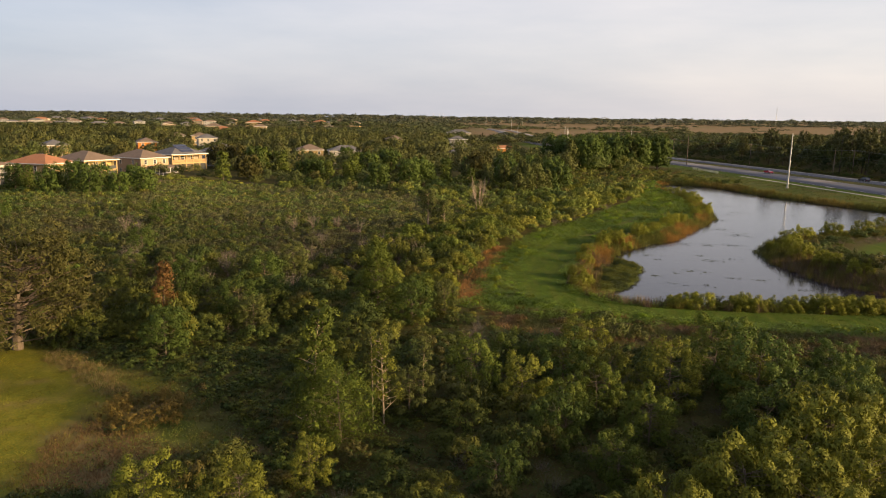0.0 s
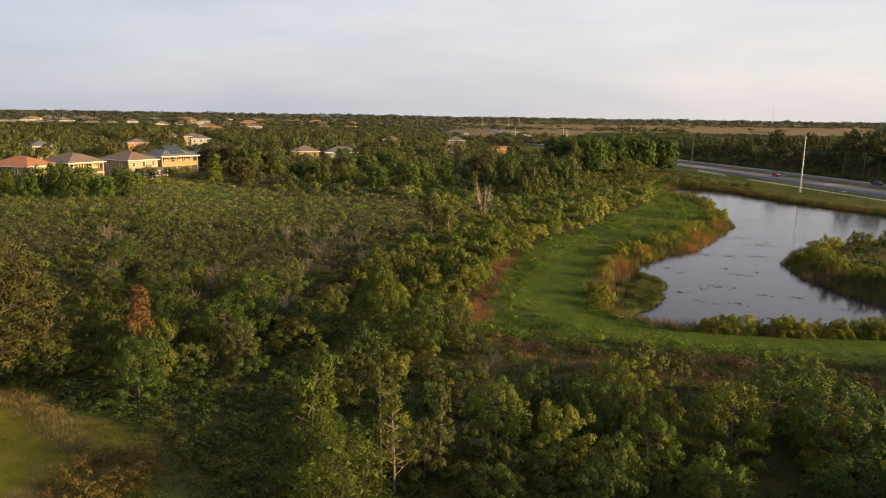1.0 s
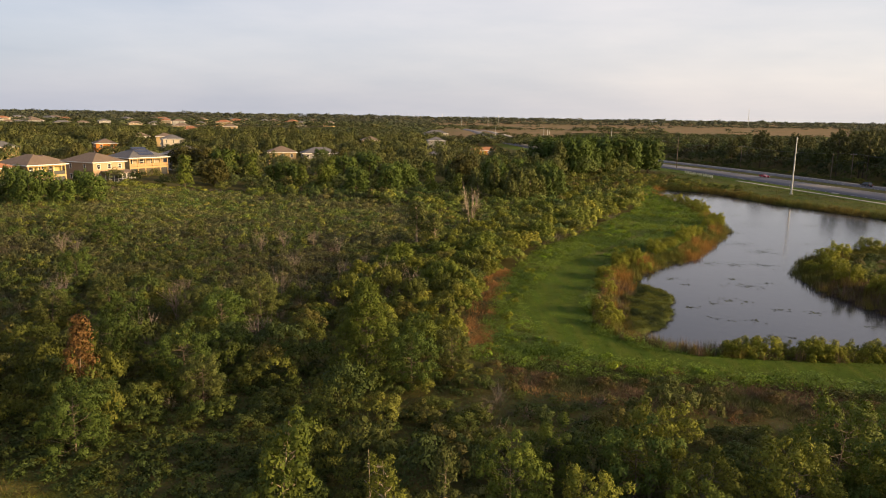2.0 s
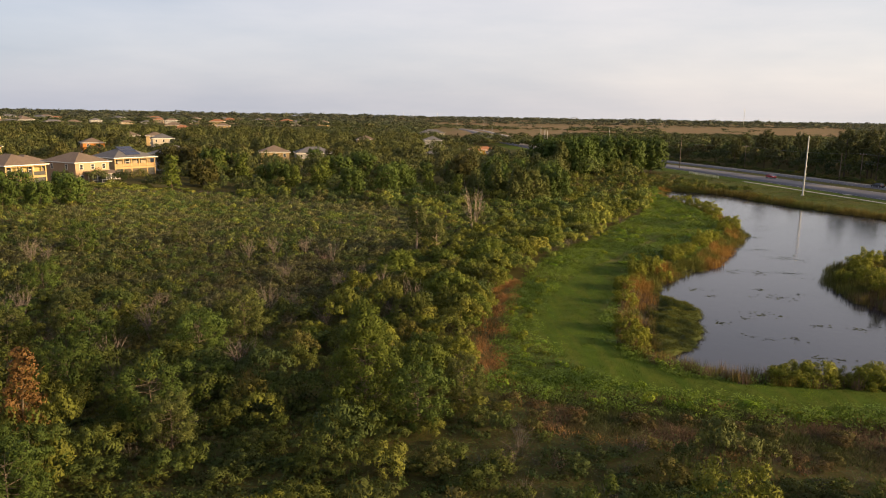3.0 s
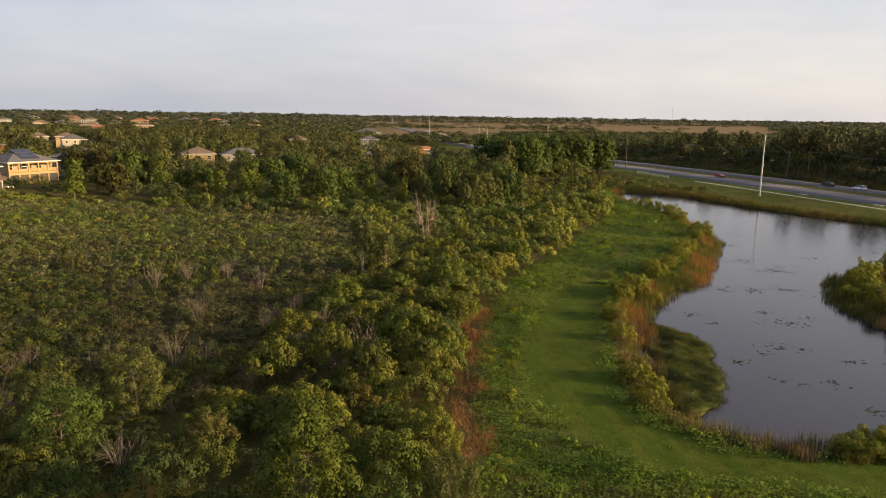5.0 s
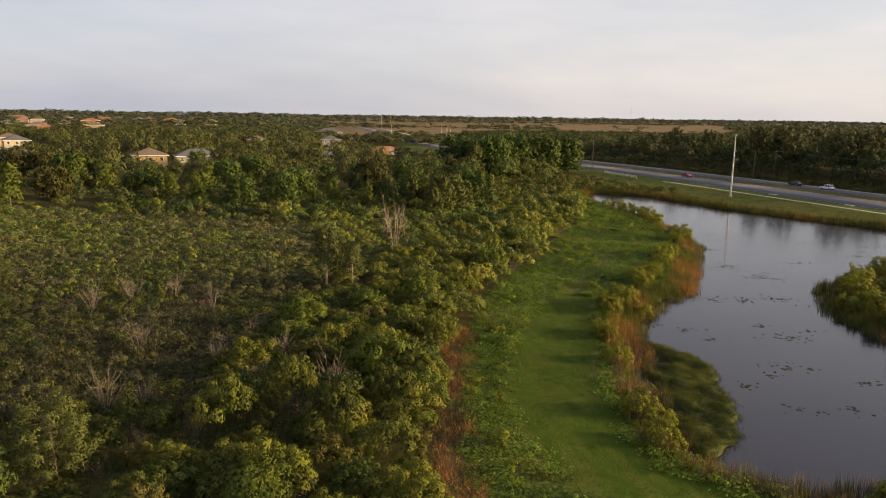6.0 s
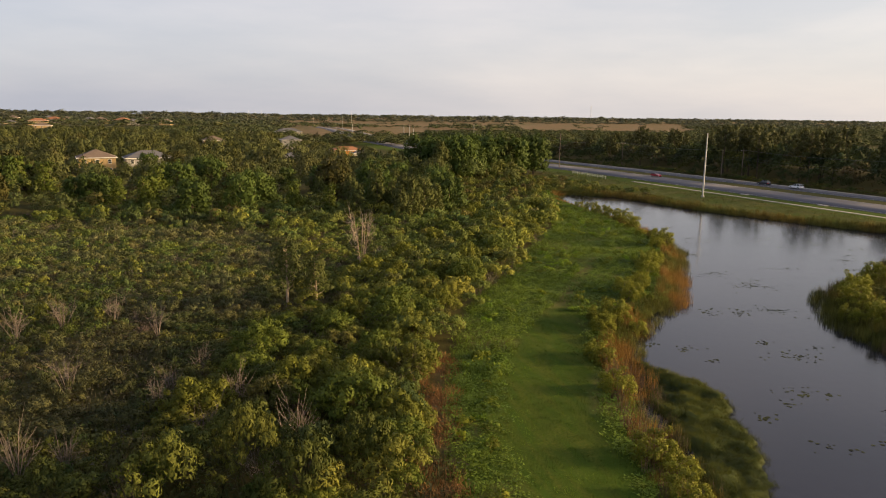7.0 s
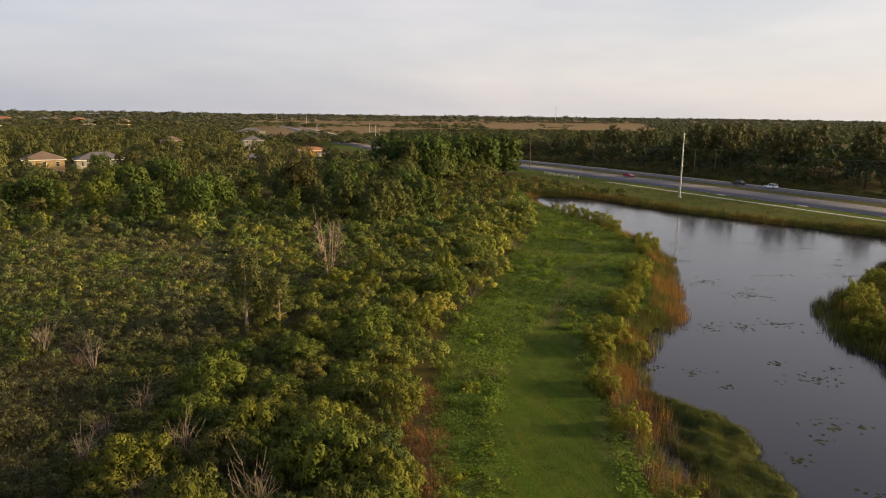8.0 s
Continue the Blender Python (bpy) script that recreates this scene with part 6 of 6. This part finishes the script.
h3 = house(-108.6, 209.0, 62.0, 11.2, 14.0, 2, YELLOW, BROWN_ROOF, "two-storey yellow house with screened balconies", recess=1.8)
loggia(h3, 11.2, 1.8, 2, 4, SCREEN, CREAM)
h4 = house(-111.3, 193.4, 75.0, 10.2, 13.5, 2, CREAM, RED_ROOF, "two-storey cream house under a red shingle roof")
lean_to(h4, 1.0, 9.0, 4.0, 2.7, 4, SCREEN, SLATE_ROOF)
h5 = house(-123.0, 180.5, 64.0, 10.0, 13.0, 2, GREY, BROWN_ROOF, "two-storey grey house with dark screened porches", recess=2.0)
loggia(h5, 10.0, 2.0, 2, 4, SCREEN, PALE)
house(-97.0, 276.0, -22.0, 12.0, 12.0, 2, GREY, SLATE_ROOF, "two-storey grey house under a dark roof")
FAR_HOUSES = ((-155, 352, 30, 9, 12, 2, ORANGE, BROWN_ROOF, "two-storey orange stucco house among oaks"), (-134, 262, 60, 10, 12, 1, TAN, BROWN_ROOF, "tan house behind the first row"), (-175, 304, 40, 10, 12, 2, CREAM, SLATE_ROOF, "cream house with dark roof among trees"), (-178, 450, 20, 10, 11, 2, PALE, BROWN_ROOF, "pale two-storey house among trees"), (-164, 452, 20, 10, 11, 2, CREAM, BROWN_ROOF, "cream two-storey house among trees"), (-147, 416, 25, 11, 11, 2, PALE, SLATE_ROOF, "white two-storey house with a garage"), (-204, 612, 10, 16, 12, 2, CREAM, RED_ROOF, "cream house under a red roof"), (-254, 740, 10, 16, 12, 2, CREAM, BROWN_ROOF, "cream house under a brown roof"), (-67.5, 318.5, 15, 11.5, 11, 2, CREAM, BROWN_ROOF, "cream house under a brown roof"))
FAR_HOUSES += ((-55, 332, 15, 16, 11, 2, GREY, SLATE_ROOF, "blue-grey house under a dark roof"), (-81, 296, 25, 9, 9, 1, CREAM, BROWN_ROOF, "low cream house behind oaks"), (-207, 752, 10, 14, 12, 2, CREAM, BROWN_ROOF, "cream house under a brown roof"), (-318, 1115, 5, 22, 16, 2, CREAM, RED_ROOF, "distant cream house under a red roof"), (-229, 1440, 5, 24, 16, 2, CREAM, BROWN_ROOF, "distant cream house under a brown roof"), (-43, 508, 10, 12, 12, 2, CREAM, BROWN_ROOF, "cream house among oaks"), (2, 690, 5, 22, 14, 2, PALE, SLATE_ROOF, "pale house under a dark roof"), (3, 516, 5, 12, 12, 2, GREY, SLATE_ROOF, "grey house under a dark roof"), (1, 386, 10, 10, 10, 1, TAN, SLATE_ROOF, "low tan house among trees"), (30, 452, 10, 16, 8, 1, ORANGE, RED_ROOF, "low orange building under a red roof"), (38, 424, 10, 9, 5, 1, PALE, SLATE_ROOF, "low white shed beside the highway"))
for k, (x, y) in enumerate(VILLAGE):
    FAR_HOUSES += ((x, y, 30 + (k * 37) % 20 - 10, 15 + (k * 5) % 9, 13, 1 if k % 3 else 2, (GREY, TAN, GREY)[k % 3], (BROWN_ROOF, SLATE_ROOF)[k % 2], "far pale house in a row beyond the woods"),)
for x, y, turn, w, d, s, wall, roof, label in FAR_HOUSES:
    house(x, y, turn, w, d, s, wall, roof, label, group="houses of the estate")
rs = np.random.RandomState(88)
for i in range(26):
    x, y = -1000 + i * 33 + rs.uniform(-10, 10), 1180 + rs.uniform(0, 320)
    house(x, y, rs.uniform(-20, 20), rs.uniform(16, 30), rs.uniform(14, 20), 2, (PALE, CREAM, TAN)[i % 3], (SLATE_ROOF, BROWN_ROOF, RED_ROOF)[i % 3], "distant pale house on the horizon side", group="distant estate houses")


# ---------------------------------------------------------------- poles, fence, cars
def tall_pole(name, x, y, z, h, r0, r1, mat, label):
    root = tagged(new(name), label, "pole")
    root.matrix_basis = pose(x, y, z)
    v, f = tube([(0, 0, -0.4), (0, 0, h * 0.5), (0, 0, h)], [r0, (r0 + r1) / 2, r1], 12)
    me = bpy.data.meshes.new("shaft")
    me.from_pydata([tuple(p) for p in v], [], f + [tuple(range(24, 36))])
    part("shaft", me, mat, root)
    return root


white_pole = tall_pole("steel_pole", 116.0, 236.0, float(land(116, 236)), 18.2, 0.27, 0.13, STEEL, "tall tapered pale steel pole on the grass verge")
for k, zz in enumerate((17.6, 13.2, 9.0)):
    part("bracket", block(-0.1, 0.55, -0.05, 0.05, zz, zz + 0.12), STEEL, white_pole)
base = bmesh.new()
bmesh.ops.create_cone(base, cap_ends=True, segments=16, radius1=0.55, radius2=0.5, depth=0.5, matrix=Matrix.Translation((0, 0, 0.1)))
part("footing", base, CONCRETE, white_pole, "concrete footing")


def utility_pole(x, y, h, arms=True):
    p = tall_pole("utility_pole", x, y, float(land(x, y)), h, 0.19, 0.12, WOOD_POLE, "weathered wooden utility pole beside the highway")
    if arms:
        part("crossarm", block(-1.2, 1.2, -0.13, -0.23, h - 0.9, h - 0.72), WOOD_POLE, p)
        for k in (-1.1, 0, 1.1):
            ins = bmesh.new()
            bmesh.ops.create_cone(ins, cap_ends=True, segments=8, radius1=0.07, radius2=0.04, depth=0.24, matrix=Matrix.Translation((k, -0.18, h - 0.6)))
            part("insulator", ins, STEEL, p)
    return p


utility_pole(120.5, 350.0, 15.0, arms=False)
LINE = [(float(road_x(y)) + 33.5, y) for y in (150, 218, 287, 356, 425, 494, 563)]
for x, y in LINE:
    utility_pole(x, y, 11.2)
utility_pole(LINE[2][0] - 4.5, 293.0, 10.6, arms=False)
for (xa, ya), (xb, yb) in zip(LINE, LINE[1:]):
    for dx, zz in ((-1.1, 10.75), (0.0, 10.75), (1.1, 10.75), (0.05, 8.0), (0.05, 7.2)):
        za, zb = float(land(xa, ya)) + zz, float(land(xb, yb)) + zz
        pts = [(xa + dx + (xb - xa) * k / 10, ya - 0.18 + (yb - ya) * k / 10, za + (zb - za) * k / 10 - 1.1 * (1 - (k / 5 - 1) ** 2)) for k in range(11)]
        v, f = tube(pts, [0.02] * 11, 4)
        me = bpy.data.meshes.new("cable")
        me.from_pydata([tuple(p) for p in v], [], f)
        tagged(part("cable", me, WIRE), "grey overhead cable slung between utility poles", "cable", "overhead cables")

for x, y, h in ((92.6, 1650, 22), (109, 1180, 24), (190, 1759, 26), (186, 707, 13), (128, 760, 12), (84, 828, 11), (97, 560, 12), (110, 640, 12)):
    tall_pole("distant_pole", x, y, float(land(x, y)), h, 0.22, 0.14, STEEL, "distant pale pole along the highway")
for x in (-130, -105, -77, -52, -29, -12, 87):
    tall_pole("transmission_pole", x, 2900, float(land(x, 2900)), 24.0, 0.55, 0.4, STEEL, "very distant pale transmission pole")
mast = tall_pole("radio_mast", 971.0, 2085.0, float(land(971, 2085)), 52.0, 0.6, 0.35, STEEL, "distant thin radio mast over the woods")
for k in range(5):
    part("platform", block(-1.6, 1.6, -1.6, 1.6, 20 + k * 7.5, 20.5 + k * 7.5), STEEL, mast)

fence = tagged(new("post_fence"), "low white post fence at the footpath's end", "fence")
fence.matrix_basis = pose(112.6, 318.0, float(land(112.6, 318)))
for k in range(14):
    part("fence_post", block(k * 0.14 - 0.05, k * 0.14 + 0.05, -k * 1.9 - 0.05, -k * 1.9 + 0.05, -0.3, 1.08), WHITE, fence)
for zz in (0.55, 1.0):
    bm = bmesh.new()
    box(bm, -0.03, 0.03, -24.8, 0.1, zz, zz + 0.1)
    for v in bm.verts:
        v.co.x += -v.co.y * 0.0737 - 0.1
    part("fence_rail", bm, WHITE, fence)


def car(x, y, turn, paint, label, tall=1.5):
    root = tagged(new("car"), label, "car", "cars on the highway")
    root.matrix_basis = pose(x, y, 0.73, 0, 0, turn)
    prof = [(-2.25, 0.35), (-2.3, 0.75), (-2.05, 0.98), (-1.0, 1.02), (1.1, 1.0), (2.0, 0.85), (2.25, 0.62), (2.2, 0.3)]
    bm = bmesh.new()
    a = [bm.verts.new((px, -0.88, pz)) for px, pz in prof]
    b = [bm.verts.new((px, 0.88, pz)) for px, pz in prof]
    bm.faces.new(a)
    bm.faces.new(b[::-1])
    for i in range(len(prof)):
        j = (i + 1) % len(prof)
        bm.faces.new((a[j], a[i], b[i], b[j]))
    bmesh.ops.bevel(bm, geom=bm.edges[:], offset=0.07, segments=2, affect="EDGES")
    body = part("body", bm, paint, root)
    cab = [(-2.0, 0.97), (-1.65, tall - 0.08), (-0.9, tall), (0.2, tall - 0.03), (1.05, 0.98)]
    bm = bmesh.new()
    a = [bm.verts.new((px, -0.84 + 0.22 * (pz - 0.97), pz)) for px, pz in cab]
    b = [bm.verts.new((px, 0.84 - 0.22 * (pz - 0.97), pz)) for px, pz in cab]
    bm.faces.new(a)
    bm.faces.new(b[::-1])
    for i in range(len(cab)):
        j = (i + 1) % len(cab)
        bm.faces.new((a[j], a[i], b[i], b[j]))
    part("cabin", bm, DARK_GLASS, root, "dark glazed cabin")
    part("roof_panel", block(-1.6, 0.15, -0.7, 0.7, tall - 0.045, tall + 0.03), paint, root)
    for px in (-1.75, -0.75, 0.3):
        for s in (-1, 1):
            part("pillar", block(px - 0.05, px + 0.05, s * 0.80 - 0.03, s * 0.80 + 0.03, 0.98, tall - 0.05), paint, root)
    for px in (-1.42, 1.4):
        for s in (-1, 1):
            bm = bmesh.new()
            bmesh.ops.create_cone(bm, cap_ends=True, segments=16, radius1=0.34, radius2=0.34, depth=0.22, matrix=Matrix.Translation((px, s * 0.80, 0.34)) @ Matrix.Rotation(radians(90), 4, "X"))
            wheel = part("wheel", bm, TYRE, root)
            bm = bmesh.new()
            bmesh.ops.create_cone(bm, cap_ends=True, segments=12, radius1=0.2, radius2=0.2, depth=0.03, matrix=Matrix.Translation((px, s * 0.915, 0.34)) @ Matrix.Rotation(radians(90), 4, "X"))
            part("rim", bm, STEEL, wheel, "pale alloy rim")
    for s in (-1, 1):
        part("headlight", block(2.16, 2.27, s * 0.66 - 0.16, s * 0.66 + 0.16, 0.62, 0.74), WHITE, root)
        part("tail_light", block(-2.33, -2.24, s * 0.68 - 0.14, s * 0.68 + 0.14, 0.72, 0.88), RED_LIGHT, root)
    return root


RED_LIGHT = plain("red_lens", (0.45, 0.02, 0.02), 0.1, 2.0, 0.3, bump=0)
CAR_WHITE = plain("white_car_paint", (0.75, 0.76, 0.78), 0.04, 2.0, 0.25, bump=0)
CAR_DARK = plain("dark_car_paint", (0.05, 0.05, 0.055), 0.1, 2.0, 0.25, bump=0)
CAR_RED = plain("red_car_paint", (0.35, 0.03, 0.04), 0.1, 2.0, 0.25, bump=0)
car(float(road_x(250.5)) + 21.5, 250.5, 98, CAR_WHITE, "white hatchback on the far lanes of the highway", 1.6)
car(float(road_x(263.0)) + 21.0, 263.0, 98, CAR_DARK, "dark hatchback on the far lanes of the highway", 1.65)
car(float(road_x(298.0)) + 6.0, 298.0, -82, CAR_RED, "red low car on the near lanes of the highway", 1.35)
